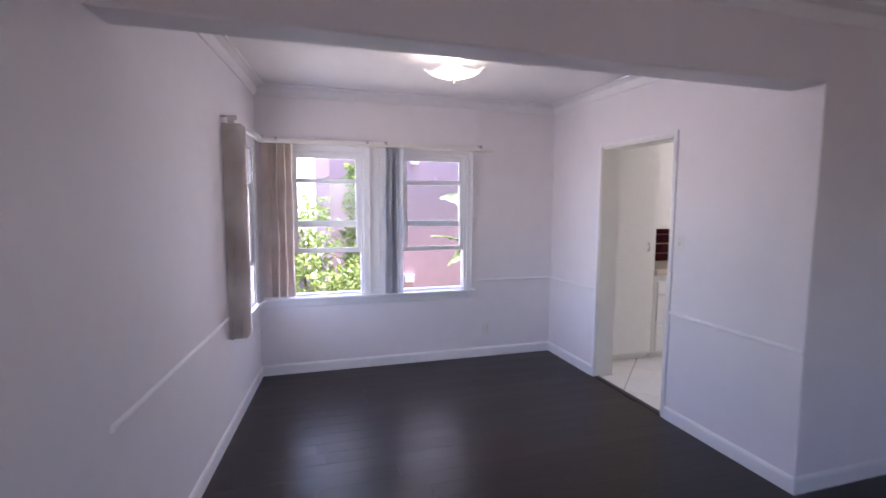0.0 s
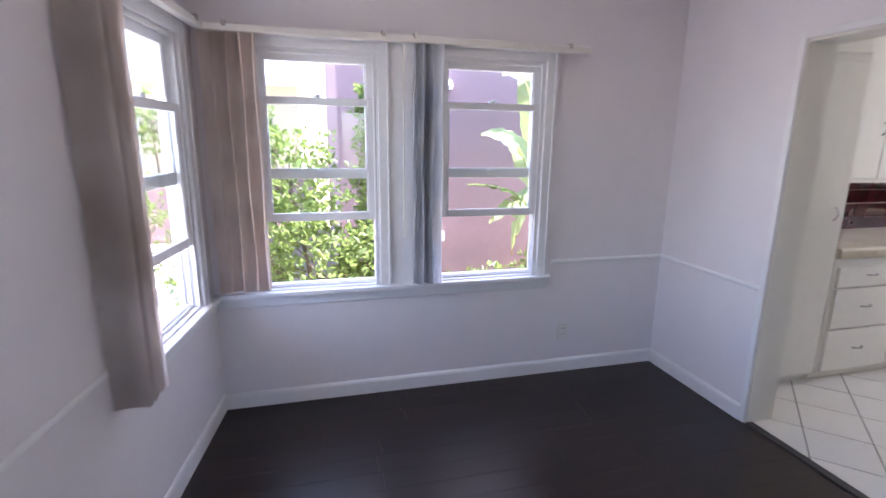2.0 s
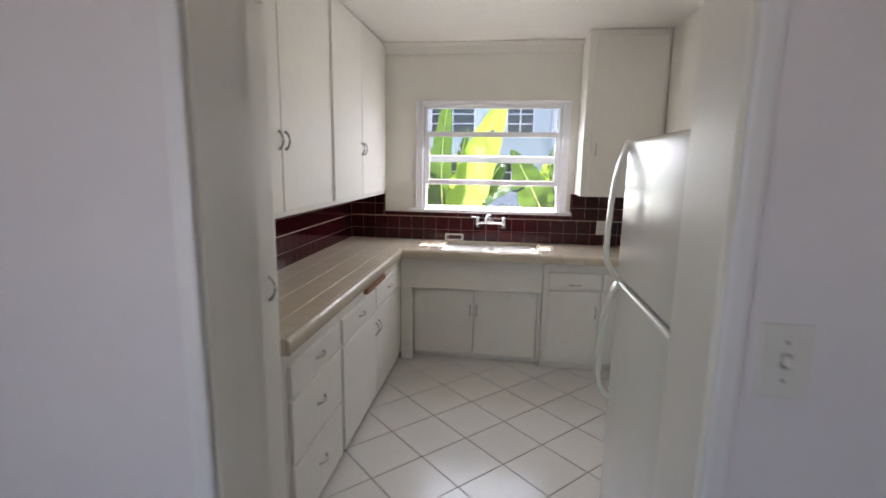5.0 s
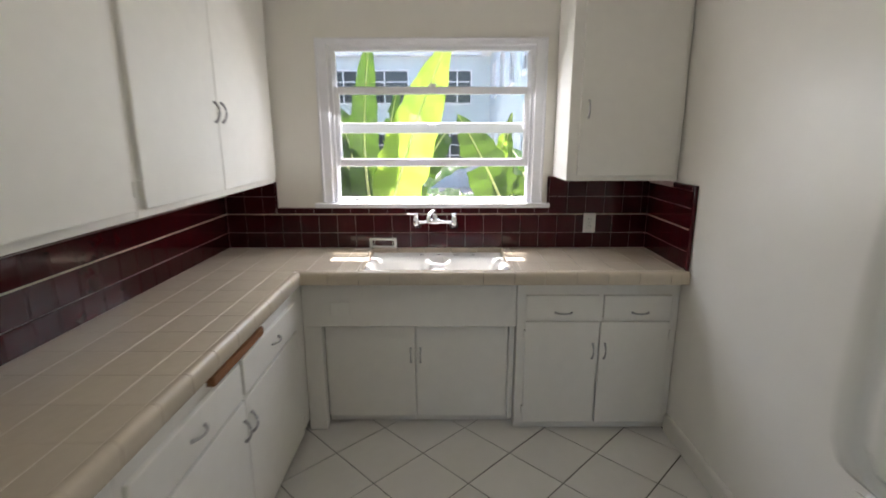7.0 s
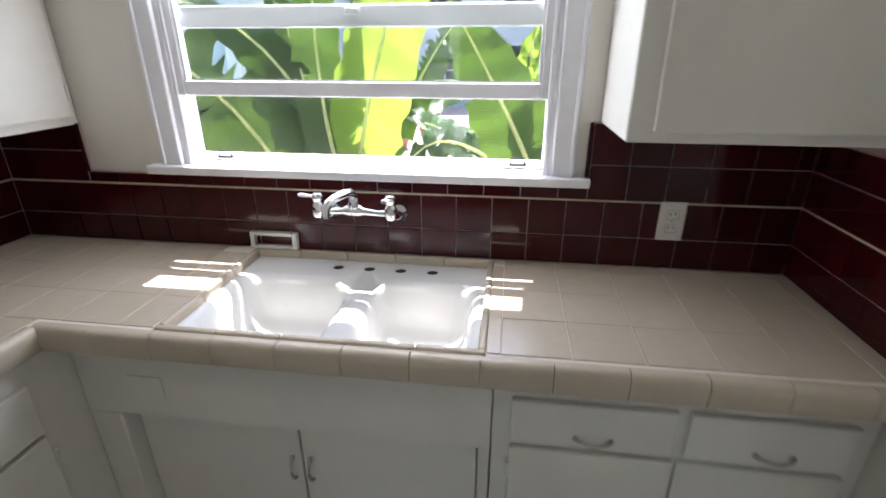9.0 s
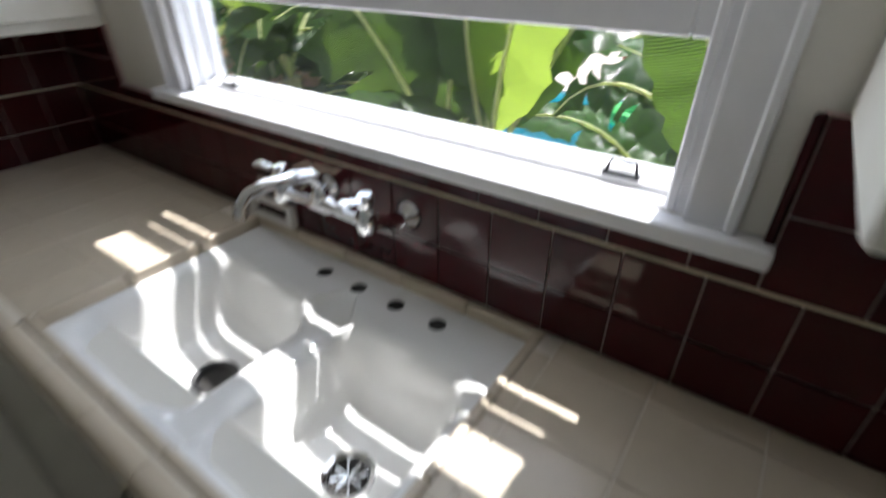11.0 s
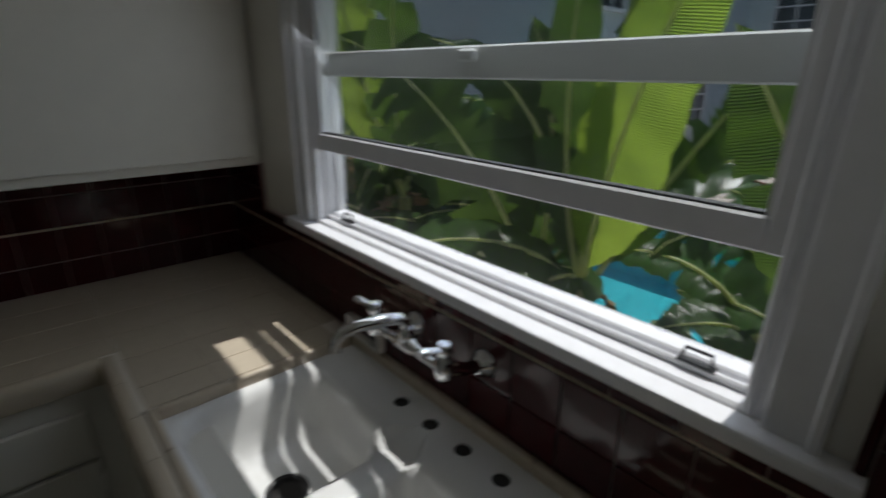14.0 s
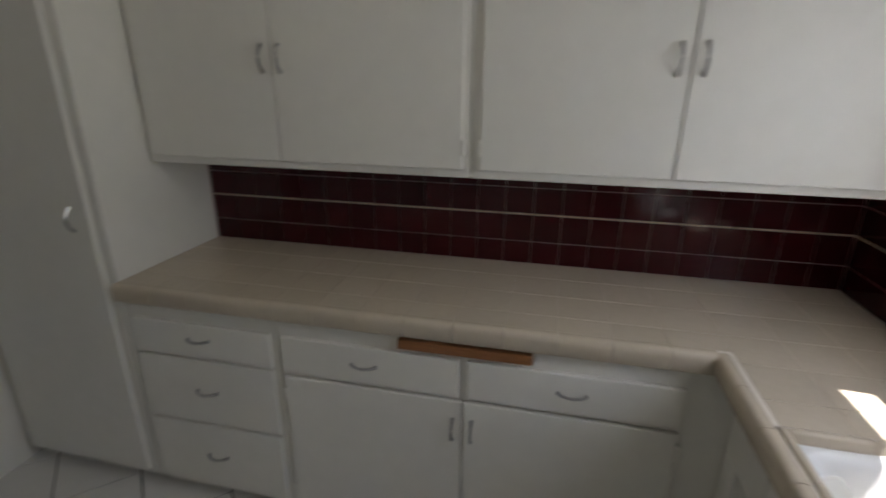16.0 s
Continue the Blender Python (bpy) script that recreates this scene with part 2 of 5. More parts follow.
# pale because the sun's sheen is put into the leaf colour
SHEENLEAF = leafy("sheen_banana_leaf", (0.30, 0.37, 0.18), (0.42, 0.52, 0.20), 0.35, veins=27.0, through_it=0.4)
SHRUB = leafy("shrub_leaf", (0.11, 0.16, 0.06), (0.28, 0.36, 0.10), 0.4)
SHRUBY = leafy("pale_shrub_leaf", (0.12, 0.17, 0.055), (0.27, 0.35, 0.10), 0.45)

# ---- mesh helpers ----
ORIGIN = {}
KITCHEN = Vector((0.01, -0.14, 0))       # the kitchen's own origin
at = {"origin": Vector((0, 0, 0))}


def box(bm, x0, x1, y0, y1, z0, z1, bevel=0.0, seg=1):
    """A box in bm, its edges rounded by bevel."""
    m = Matrix.Translation(((x0 + x1) / 2, (y0 + y1) / 2, (z0 + z1) / 2)) @ Matrix.Diagonal((abs(x1 - x0), abs(y1 - y0), abs(z1 - z0), 1))
    got = bmesh.ops.create_cube(bm, size=1, matrix=m)
    if bevel:
        edges = list({e for v in got["verts"] for e in v.link_edges})
        bmesh.ops.bevel(bm, geom=edges, offset=bevel, segments=seg, profile=0.6, affect="EDGES")
    return bm


def boxed(*a, **k):
    return box(bmesh.new(), *a, **k)


def lathe(bm, profile, centre=(0, 0, 0), seg=24, m=None):
    """Turns (radius, height) pairs round the z axis, then moves them by m."""
    m = m or Matrix.Translation(centre)
    rings = []
    for r, z in profile:
        rings.append([bm.verts.new(m @ Vector((r * math.cos(2 * math.pi * i / seg), r * math.sin(2 * math.pi * i / seg), z))) for i in range(seg)])
    for a, b in zip(rings, rings[1:]):
        for i in range(seg):
            bm.faces.new((a[i], a[(i + 1) % seg], b[(i + 1) % seg], b[i]))
    for ring, flip in ((rings[0], True), (rings[-1], False)):
        bm.faces.new(ring[::-1] if flip else ring)
    return bm


def tube(bm, path, radius, seg=8, flat=1.0):
    """A round bar along a path of points; radius may be one number or one for each point."""
    path = [Vector(p) for p in path]
    radii = radius if isinstance(radius, (list, tuple)) else [radius] * len(path)
    up = Vector((0, 0, 1))
    rings = []
    for i, p in enumerate(path):
        d = (path[min(i + 1, len(path) - 1)] - path[max(i - 1, 0)]).normalized()
        side = d.cross(up)
        side = side.normalized() if side.length > 0.05 else Vector((1, 0, 0)) if i == 0 or not rings else last
        last = side
        top = side.cross(d).normalized()
        rings.append([bm.verts.new(p + (side * math.cos(a) + top * math.sin(a) * flat) * radii[i]) for a in [2 * math.pi * k / seg for k in range(seg)]])
    for a, b in zip(rings, rings[1:]):
        for i in range(seg):
            bm.faces.new((a[i], a[(i + 1) % seg], b[(i + 1) % seg], b[i]))
    bm.faces.new(rings[0][::-1])
    bm.faces.new(rings[-1])
    return bm


def strap(bm, x, path, widths, thick):
    """A flat rounded bar in an upright plane: path holds (y, z), widths run along x."""
    path = [Vector((0, y, z)) for y, z in path]
    rings = []
    for i, p in enumerate(path):
        d = (path[min(i + 1, len(path) - 1)] - path[max(i - 1, 0)]).normalized()
        nrm = Vector((0, d.z, -d.y))
        a, t = widths[i] / 2, thick / 2
        rings.append([bm.verts.new(Vector((x + u * a, 0, 0)) + p + nrm * (v * t)) for u, v in ((-1, -0.5), (-0.8, -1), (0.8, -1), (1, -0.5), (1, 0.5), (0.7, 1), (-0.7, 1), (-1, 0.5))])
    for a, b in zip(rings, rings[1:]):
        for i in range(8):
            bm.faces.new((a[i], a[(i + 1) % 8], b[(i + 1) % 8], b[i]))
    bm.faces.new(rings[0][::-1])
    bm.faces.new(rings[-1])
    return bm


def mesh_of(name, bm, mat, smooth=False):
    bmesh.ops.recalc_face_normals(bm, faces=bm.faces)
    me = bpy.data.meshes.new(name)
    bm.to_mesh(me)
    bm.free()
    me.materials.append(mat)
    if smooth:
        me.shade_smooth()
        me.set_sharp_from_angle(angle=radians(40))
    return me


def thing(name, base, label, category, group="", kind="", m=None):
    """An Empty at the thing's base; its parts' meshes are then given in world places, or in its own where m is given."""
    ob = new(name)
    ob.empty_display_size = 0.1
    ob.matrix_basis = Matrix.Translation(at["origin"]) @ (m if m else Matrix.Translation(base))
    ORIGIN[ob.name] = Vector((0, 0, 0)) if m else Vector(base)
    return tagged(ob, label, category, group, kind)


def part(name, bm, mat, parent, label="", smooth=False):
    o = ORIGIN[parent.name]
    bmesh.ops.translate(bm, verts=bm.verts, vec=-o)
    ob = new(name, mesh_of(name, bm, mat, smooth))
    ob.parent = parent
    ORIGIN[ob.name] = o
    return tagged(ob, label)


def solid(name, bm, mat, label, category, kind="", group="", smooth=False):
    """A thing or a piece of the setting that is one mesh."""
    ob = new(name, mesh_of(name, bm, mat, smooth))
    ob.location = at["origin"]
    ORIGIN[ob.name] = Vector((0, 0, 0))
    return tagged(ob, label, category, group, kind)


def structure(name, bm, mat, label):
    return solid(name, bm, mat, label, name.split("_")[0], "structure")


# ---- the large structure ----
# Dining room: x -0.31..2.555, y 2.06..4.705. Kitchen: x 2.72..5.92, y 2.375..4.875. Living room south of y 2.06.
TOP = 2.545
SKEW = radians(-6.4)
NX, NY = -0.32, 4.705                    # the north-west corner
WEST = Matrix.Translation((NX, NY, 0)) @ Matrix.Rotation(SKEW, 4, "Z")     # x into the wall is negative, y runs along it


def west_x(y):
    return NX - math.tan(-SKEW) * (NY - y)


def with_holes(bm, u0, u1, z0, z1, d0, d1, holes, axis):
    """A wall from u0 to u1 with rectangular openings (u0, u1, z0, z1) cut right through it."""
    us = sorted({u0, u1, *(h[0] for h in holes), *(h[1] for h in holes)})
    for a, b in zip(us, us[1:]):
        mid = (a + b) / 2
        cuts = sorted((h[2], h[3]) for h in holes if h[0] < mid < h[1])
        z = z0
        for c0, c1 in cuts + [(z1, z1)]:
            if c0 > z + 1e-4:
                if axis == "x":
                    box(bm, a, b, d0, d1, z, c0)
                else:
                    box(bm, d0, d1, a, b, z, c0)
            z = max(z, c1)
    bmesh.ops.remove_doubles(bm, verts=bm.verts, dist=1e-4)
    return bm


WN = [(-0.05, 0.60, 0.70, 2.005), (0.95, 1.605, 0.70, 2.005)]             # the two north windows
WW = (-0.93, -0.20, 0.70, 2.005)                                          # the west window, along the wall from the corner
WK = (3.07, 4.222, 1.18, 2.045)                                            # the kitchen window
wall_n = structure("wall_north", with_holes(bmesh.new(), -0.5, 2.555, -0.02, TOP + 0.1, NY, NY + 0.10, WN, "x"), WALL, "white painted plaster wall with two sash windows")
wall_w = structure("wall_west", with_holes(bmesh.new(), -8.2, 0.16, -0.02, TOP + 0.1, -0.10, 0.0, [WW], "y"), WALL, "white painted plaster wall with a corner window")
wall_w.matrix_world = WEST
DOOR = (3.035, 3.877, -0.02, 2.04)
wall_e = structure("wall_east", with_holes(bmesh.new(), 2.046, NY + 0.16, -0.02, TOP + 0.1, 2.555, 2.72, [DOOR], "y"), WALL, "white painted plaster wall with the kitchen doorway")
wall_s = structure("wall_south", boxed(2.7201, 5.2, 2.046, 2.10, -0.02, TOP + 0.1), WALL, "white painted plaster wall between living room and kitchen")
header = structure("beam", boxed(-0.78, 2.557, 2.046, 2.226, 2.165, TOP + 0.05, bevel=0.012, seg=2), WALL, "white painted plaster header beam over the wide opening")
structure("wall_kitchen_west", with_holes(bmesh.new(), 2.205, 4.735, -0.02, TOP + 0.1, 2.721, 2.733, [DOOR], "y"), KWALL, "glossy white painted kitchen wall round the doorway")
# the opening is out of view and added to let daylight in
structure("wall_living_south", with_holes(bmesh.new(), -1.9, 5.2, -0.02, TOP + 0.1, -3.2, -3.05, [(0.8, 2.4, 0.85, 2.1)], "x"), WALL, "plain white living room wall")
structure("wall_living_east", boxed(5.05, 5.2, -3.05, 2.062, -0.02, TOP + 0.1), WALL, "plain white living room wall")
structure("ceiling", boxed(-2.0, 2.60, -3.2, NY + 0.16, TOP, TOP + 0.08), CEIL, "white plaster ceiling")
structure("ceiling_living", boxed(2.601, 5.2, -3.2, 2.105, TOP, TOP + 0.08), CEIL, "white plaster ceiling")
structure("floor_base", boxed(-2.0, 5.2, -3.2, NY + 0.1, -0.12, -0.012), SADDLE, "subfloor under the dark boards")
structure("roof", boxed(-2.2, 6.12, -3.4, 5.0, TOP + 0.1, TOP + 0.25), ROOFRED, "flat roof slab over the rooms")


def profile_run(bm, prof, p, q, inward):
    """A moulding with the outline prof (out from the wall, height) from p to q."""
    p, q, inward = Vector(p), Vector(q), Vector(inward)
    a = [bm.verts.new(p + inward * d + Vector((0, 0, h))) for d, h in prof]
    b = [bm.verts.new(q + inward * d + Vector((0, 0, h))) for d, h in prof]
    k = len(prof)
    for i in range(k):
        bm.faces.new((a[i], a[(i + 1) % k], b[(i + 1) % k], b[i]))
    bm.faces.new(a[::-1])
    bm.faces.new(b)
    return bm


BASE = [(0, 0), (0.015, 0), (0.015, 0.085), (0.011, 0.097), (0.004, 0.104), (0, 0.104)]
RAIL = [(0, -0.012), (0.008, -0.012), (0.014, -0.004), (0.012, 0.006), (0.005, 0.012), (0, 0.012)]
COVE = [(0, 0), (0, -0.085), (0.012, -0.085), (0.018, -0.07), (0.035, -0.03), (0.07, -0.014), (0.09, -0.012), (0.09, 0)]
wd = WEST.to_3x3() @ Vector((0, -1, 0))
wi = WEST.to_3x3() @ Vector((1, 0, 0))
wc = Vector((NX, NY, 0))
bm = bmesh.new()
for prof, z, name, label in ((BASE, -0.011, "baseboard", "white painted wooden baseboard"), (RAIL, 0.785, "chair_rail", "white painted chair rail moulding"), (COVE, TOP, "crown_moulding", "white crown moulding under the ceiling")):
    bm = bmesh.new()
    rail = prof is RAIL
    up = Vector((0, 0, z))
    profile_run(bm, prof, (1.71 if rail else NX, NY, z), (2.555, NY, z), (0, -1, 0))
    profile_run(bm, prof, (2.555, NY, z), (2.555, 3.91 if z < 2 else 2.226, z), (-1, 0, 0))
    if z < 2:
        profile_run(bm, prof, (2.555, 3.004, z), (2.555, 2.046, z), (-1, 0, 0))
    profile_run(bm, prof, wc + up + wd * (1.02 if rail else 0), wc + up + wd * (2.66 if prof is not BASE else 7.5), wi)
    if z > 2:
        profile_run(bm, prof, (-0.6, 2.226, z), (2.555, 2.226, z), (0, 1, 0))
        profile_run(bm, prof, (-0.62, 2.046, z), (5.05, 2.046, z), (0, -1, 0))
    if prof is BASE:
        profile_run(bm, prof, (2.54, 2.046, z), (5.05, 2.046, z), (0, -1, 0))
    structure(name, bm, TRIM, label)
# Doorway trim: a thin bead round the opening, and a deep jamb.
door = thing("door_1", (2.63, 3.45, 0), "open doorway with cream painted jambs and a thin white bead", "doorway", kind="structure")
for y0, y1 in ((3.004, 3.037), (3.874, 3.91)):
    part("casing", boxed(2.542, 2.556, y0, y1, 0.0, 2.077, bevel=0.006, seg=2), TRIM, door)
part("casing", boxed(2.542, 2.556, 3.037, 3.874, 2.041, 2.077, bevel=0.006, seg=2), TRIM, door)
for y0, y1 in ((3.030, 3.044), (3.868, 3.882)):
    part("jamb", boxed(2.557, 2.742, y0, y1, 0.0, 2.035, bevel=0.003), KWALL, door)
part("jamb", boxed(2.557, 2.742, 3.044, 3.868, 2.027, 2.042, bevel=0.003), KWALL, door)
part("threshold", boxed(2.548, 2.598, 3.044, 3.868, -0.011, 0.009, bevel=0.004), SADDLE, door, "dark stained threshold strip")

# ---- windows ----


def window(name, m, w, z0, z1, up0, low0, low1, label, depth=0.10, casing=0.062, stool=(0.02, 0.02), latch=False):
    """A double-hung window in an opening w wide: local x to the right seen from inside, y outwards from the wall's face.
    up0: the upper sash's foot; low0, low1: the lower sash, slid up."""
    ob = thing(name, None, label, "window", kind="structure", m=m)
    fr = bmesh.new()
    t = 0.012
    box(fr, 0, t, 0.0, depth, z0, z1)
    box(fr, w - t, w, 0.0, depth, z0, z1)
    box(fr, t, w - t, 0.0, depth, z1 - t, z1)
    for x0, x1 in ((t, t + 0.014), (w - t - 0.014, w - t)):            # stops that guide the sashes
        box(fr, x0, x1, -0.002, 0.005, z0, z1 - t, bevel=0.003)
        box(fr, x0, x1 - (0.004 if x0 < w / 2 else 0), 0.0335, 0.0355, z0, z1 - t)
        box(fr, x0, x1, 0.066, 0.078, z0, z1 - t, bevel=0.003)
    box(fr, t + 0.014, w - t - 0.014, -0.002, 0.005, z1 - t - 0.014, z1 - t, bevel=0.003)
    part("window_frame", fr, SASH, ob)
    ca = bmesh.new()
    c = casing
    ct = 0.037 if latch else c
    for x0, x1, a0, a1 in ((-c, 0.0, z0, z1 + ct), (w, w + c, z0, z1 + ct), (0.0, w, z1, z1 + ct)):
        box(ca, x0, x1, -0.018, -0.0005, a0, a1, bevel=0.005, seg=2)
    for x0, x1, a0, a1 in ((-c, -c + 0.014, z0, z1 + ct), (w + c - 0.014, w + c, z0, z1 + ct), (-c + 0.014, w + c - 0.014, z1 + ct - 0.014, z1 + ct)):
        box(ca, x0, x1, -0.026, -0.018, a0, a1, bevel=0.003)
    part("casing", ca, SASH, ob)
    part("window_sill", boxed(0.012, w - 0.012, 0.0, depth - 0.002, z0 - 0.03, z0 + 0.008, bevel=0.004), SASH, ob, "white painted weathered sill")
    ledge = bmesh.new()
    box(ledge, 0.013, w - 0.013, 0.030, 0.040, z0 + 0.008, z0 + 0.020, bevel=0.003)
    box(ledge, 0.013, w - 0.013, 0.050, 0.097, z0 + 0.008, z0 + 0.024, bevel=0.003)
    part("sill_stop", ledge, SASH, ob)
    s0, s1 = stool
    part("stool", boxed(-c - s0, w + c + s1, -0.045, 0.0, z0 - 0.026, z0 + 0.001, bevel=0.006, seg=2), SASH, ob)
    st = 0.032 if latch else 0.045

    def sash(nm, y0, a0, a1, foot, head, st):
        bm = bmesh.new()
        y1 = y0 + 0.027
        x0, x1 = t + 0.003, w - t - 0.003
        box(bm, x0, x0 + st, y0, y1, a0, a1, bevel=0.003)
        box(bm, x1 - st, x1, y0, y1, a0, a1, bevel=0.003)
        box(bm, x0 + st, x1 - st, y0, y1, a0, a0 + foot, bevel=0.003)
        box(bm, x0 + st, x1 - st, y0, y1, a1 - head, a1, bevel=0.003)
        sa = part(nm, bm, SASH, ob)
        for u0, u1, v0, v1 in ((x0 + st, x0 + st + 0.007, a0 + foot, a1 - head), (x1 - st - 0.007, x1 - st, a0 + foot, a1 - head)):
            part("glazing_bead", boxed(u0, u1, y0 + 0.005, y0 + 0.022, v0, v1), SASH, sa)
        gl = bmesh.new()
        yy = y0 + 0.012
        box(gl, x0 + st - 0.004, x1 - st + 0.004, yy, yy + 0.003, a0 + foot - 0.004, a1 - head + 0.004)
        p = part("pane", gl, GLASS, sa, "clear glass pane")
        p.visible_shadow = False
        return sa
    up = sash("upper_sash", 0.036, up0, z1 - t, 0.058, 0.012 if latch else 0.045, 0.014 if latch else st)
    lo = sash("lower_sash", 0.006, low0, low1, 0.044, 0.040, st)
    lk = bmesh.new()
    lathe(lk, [(0.002, 0.011), (0.018, 0.011), (0.02, 0.006), (0.02, 0.0)], (w / 2, 0.020, low1), 16)
    box(lk, w / 2 - 0.008, w / 2 + 0.03, 0.010, 0.022, low1 + 0.011, low1 + 0.018, bevel=0.002)
    part("sash_lock", lk, SASH, lo, "white painted sash lock", smooth=True)
    kp = bmesh.new()
    box(kp, w / 2 - 0.022, w / 2 + 0.022, 0.024, 0.036, up0 + 0.030, up0 + 0.052, bevel=0.004)
    part("lock_keeper", kp, SASH, up)
    if latch:
        part("glazing_seal", boxed(t + 0.036, w - t - 0.036, 0.0125, 0.031, low0 + 0.0445, low0 + 0.0475), BLACK, lo, "dark glazing seal")
        sc = part("insect_screen", boxed(t + 0.002, w - t - 0.002, 0.0850, 0.0853, z0 + 0.02, z1 - t - 0.002), SCREEN, ob, "fine grey insect screen")
        sc.visible_shadow = False
        for x in (0.122, w - 0.098):
            la = bmesh.new()
            zz = z0 + 0.022
            tube(la, [(x - 0.022, 0.034, zz), (x - 0.018, 0.038, zz + 0.018), (x + 0.018, 0.038, zz + 0.018), (x + 0.022, 0.034, zz)], 0.0028, 6)
            box(la, x - 0.026, x + 0.026, 0.030, 0.042, zz - 0.003, zz + 0.001)
            part("screen_latch", la, BLACK, ob, "small black metal screen latch")
    return ob


def north_m(x):
    return Matrix.Translation((x, NY, 0))


w1 = window("window_1", north_m(-0.05), 0.65, 0.70, 2.005, 1.33, 1.097, 1.766, "white wooden double-hung sash window, lower sash raised", stool=(0.2, 0.115))
w2 = window("window_2", north_m(0.95), 0.655, 0.70, 2.005, 1.33, 1.097, 1.766, "white wooden double-hung sash window, lower sash raised", stool=(0.115, 0.03))
w3 = window("window_3", WEST @ Matrix.Translation((0, WW[0], 0)) @ Matrix.Rotation(radians(90), 4, "Z"), 0.73, 0.70, 2.005, 1.33, 1.03, 1.70, "white wooden double-hung corner window, lower sash raised", stool=(0.03, 0.13))
# apron under the north and west stools
bm = bmesh.new()
box(bm, -0.31, 1.68, NY - 0.014, NY + 0.001, 0.615, 0.674, bevel=0.004)
structure("apron_north", bm, SASH, "white painted window apron")
ap = structure("apron_west", boxed(-0.001, 0.014, -1.0, -0.016, 0.615, 0.674, bevel=0.004), SASH, "white painted window apron")
ap.matrix_world = WEST
bm = bmesh.new()
box(bm, 0.662, 0.888, NY - 0.012, NY + 0.001, 0.70, 2.067, bevel=0.003)
structure("mullion_board", bm, SASH, "white board between the two windows")

# ---- vertical blinds ----


def vane(bm, c, width, turn, z0, z1):
    """One limp vertical vane: a curved strip round the point c, weighted at its foot."""
    rows, cols = 8, 4
    grid = []
    for i in range(rows + 1):
        z = z0 + (z1 - z0) * i / rows
        row = []
        for j in range(cols + 1):
            u = (j / cols - 0.5) * width
            v = 0.009 * (1 - (2 * j / cols - 1) ** 2) + 0.004 * math.sin(i * 1.3 + c[0] * 40)
            a = turn + 0.05 * math.sin(i * 0.7 + c[1] * 30)
            row.append(bm.verts.new((c[0] + u * math.cos(a) - v * math.sin(a), c[1] + u * math.sin(a) + v * math.cos(a), z)))
        grid.append(row)
    for i in range(rows):
        for j in range(cols):
            bm.faces.new((grid[i][j], grid[i][j + 1], grid[i + 1][j + 1], grid[i + 1][j]))
    bmesh.ops.solidify(bm, geom=bm.faces[:], thickness=0.0012)
    return bm


blind = thing("vertical_blind", (0.8, 4.66, 2.05), "vertical window blind, vanes drawn aside in beige and grey stacks", "blind")
part("head_rail", boxed(-0.26, 1.855, 4.628, 4.664, 2.056, 2.094, bevel=0.004), IVORY, blind, "off-white head rail")
for x in (-0.15, 0.63, 0.80, 1.72):
    bm = bmesh.new()
    box(bm, x - 0.012, x + 0.012, 4.622, 4.71, 2.094, 2.104, bevel=0.002)
    box(bm, x - 0.010, x + 0.010, 4.618, 4.628, 2.078, 2.106, bevel=0.002)
    part("bracket", bm, NICKEL, blind)
random.seed(4)
for i in range(8):
    x = -0.235 + i * 0.031
    part("vane", vane(bmesh.new(), (x, 4.645 + random.uniform(-0.004, 0.004)), 0.089, radians(62 + (26 if i % 2 else -20) + random.uniform(-10, 10)), 0.72 + random.uniform(0, 0.012), 2.055), VANE1, blind, "beige fabric vane", smooth=True)
for i in range(6):
    x = 0.80 + i * 0.026
    part("vane", vane(bmesh.new(), (x, 4.645 + random.uniform(-0.004, 0.004)), 0.089, radians(98 + (20 if i % 2 else -18) + random.uniform(-8, 8)), 0.705 + random.uniform(0, 0.012), 2.055), VANE2, blind, "grey fabric vane", smooth=True)
wand = tube(bmesh.new(), [(0.735, 4.65, 2.05), (0.737, 4.652, 1.2), (0.737, 4.652, 1.02)], 0.005)
part("wand", wand, IVORY, blind, "clear plastic wand")
part("wand_grip", boxed(0.728, 0.746, 4.643, 4.661, 1.0, 1.11, bevel=0.004), IVORY, blind)

blind_w = thing("vertical_blind", None, "taupe vertical window blind stacked beside the corner window", "blind", m=WEST)
part("head_rail", boxed(0.045, 0.085, -1.12, -0.07, 2.056, 2.094, bevel=0.004), IVORY, blind_w, "off-white head rail")
for y in (-1.08, -0.15):
    bm = bmesh.new()
    box(bm, -0.003, 0.09, y - 0.012, y + 0.012, 2.094, 2.104, bevel=0.002)
    box(bm, 0.085, 0.094, y - 0.010, y + 0.010, 2.078, 2.106, bevel=0.002)
    part("bracket", bm, NICKEL, blind_w)
for i in range(7):
    y = -1.10 + i * 0.024
    part("vane", vane(bmesh.new(), (0.066, y), 0.112, radians(6 + random.uniform(-6, 8)), 0.645 + random.uniform(0, 0.012), 2.055), VANEW, blind_w, "taupe fabric vane", smooth=True)

# ---- ceiling lights ----


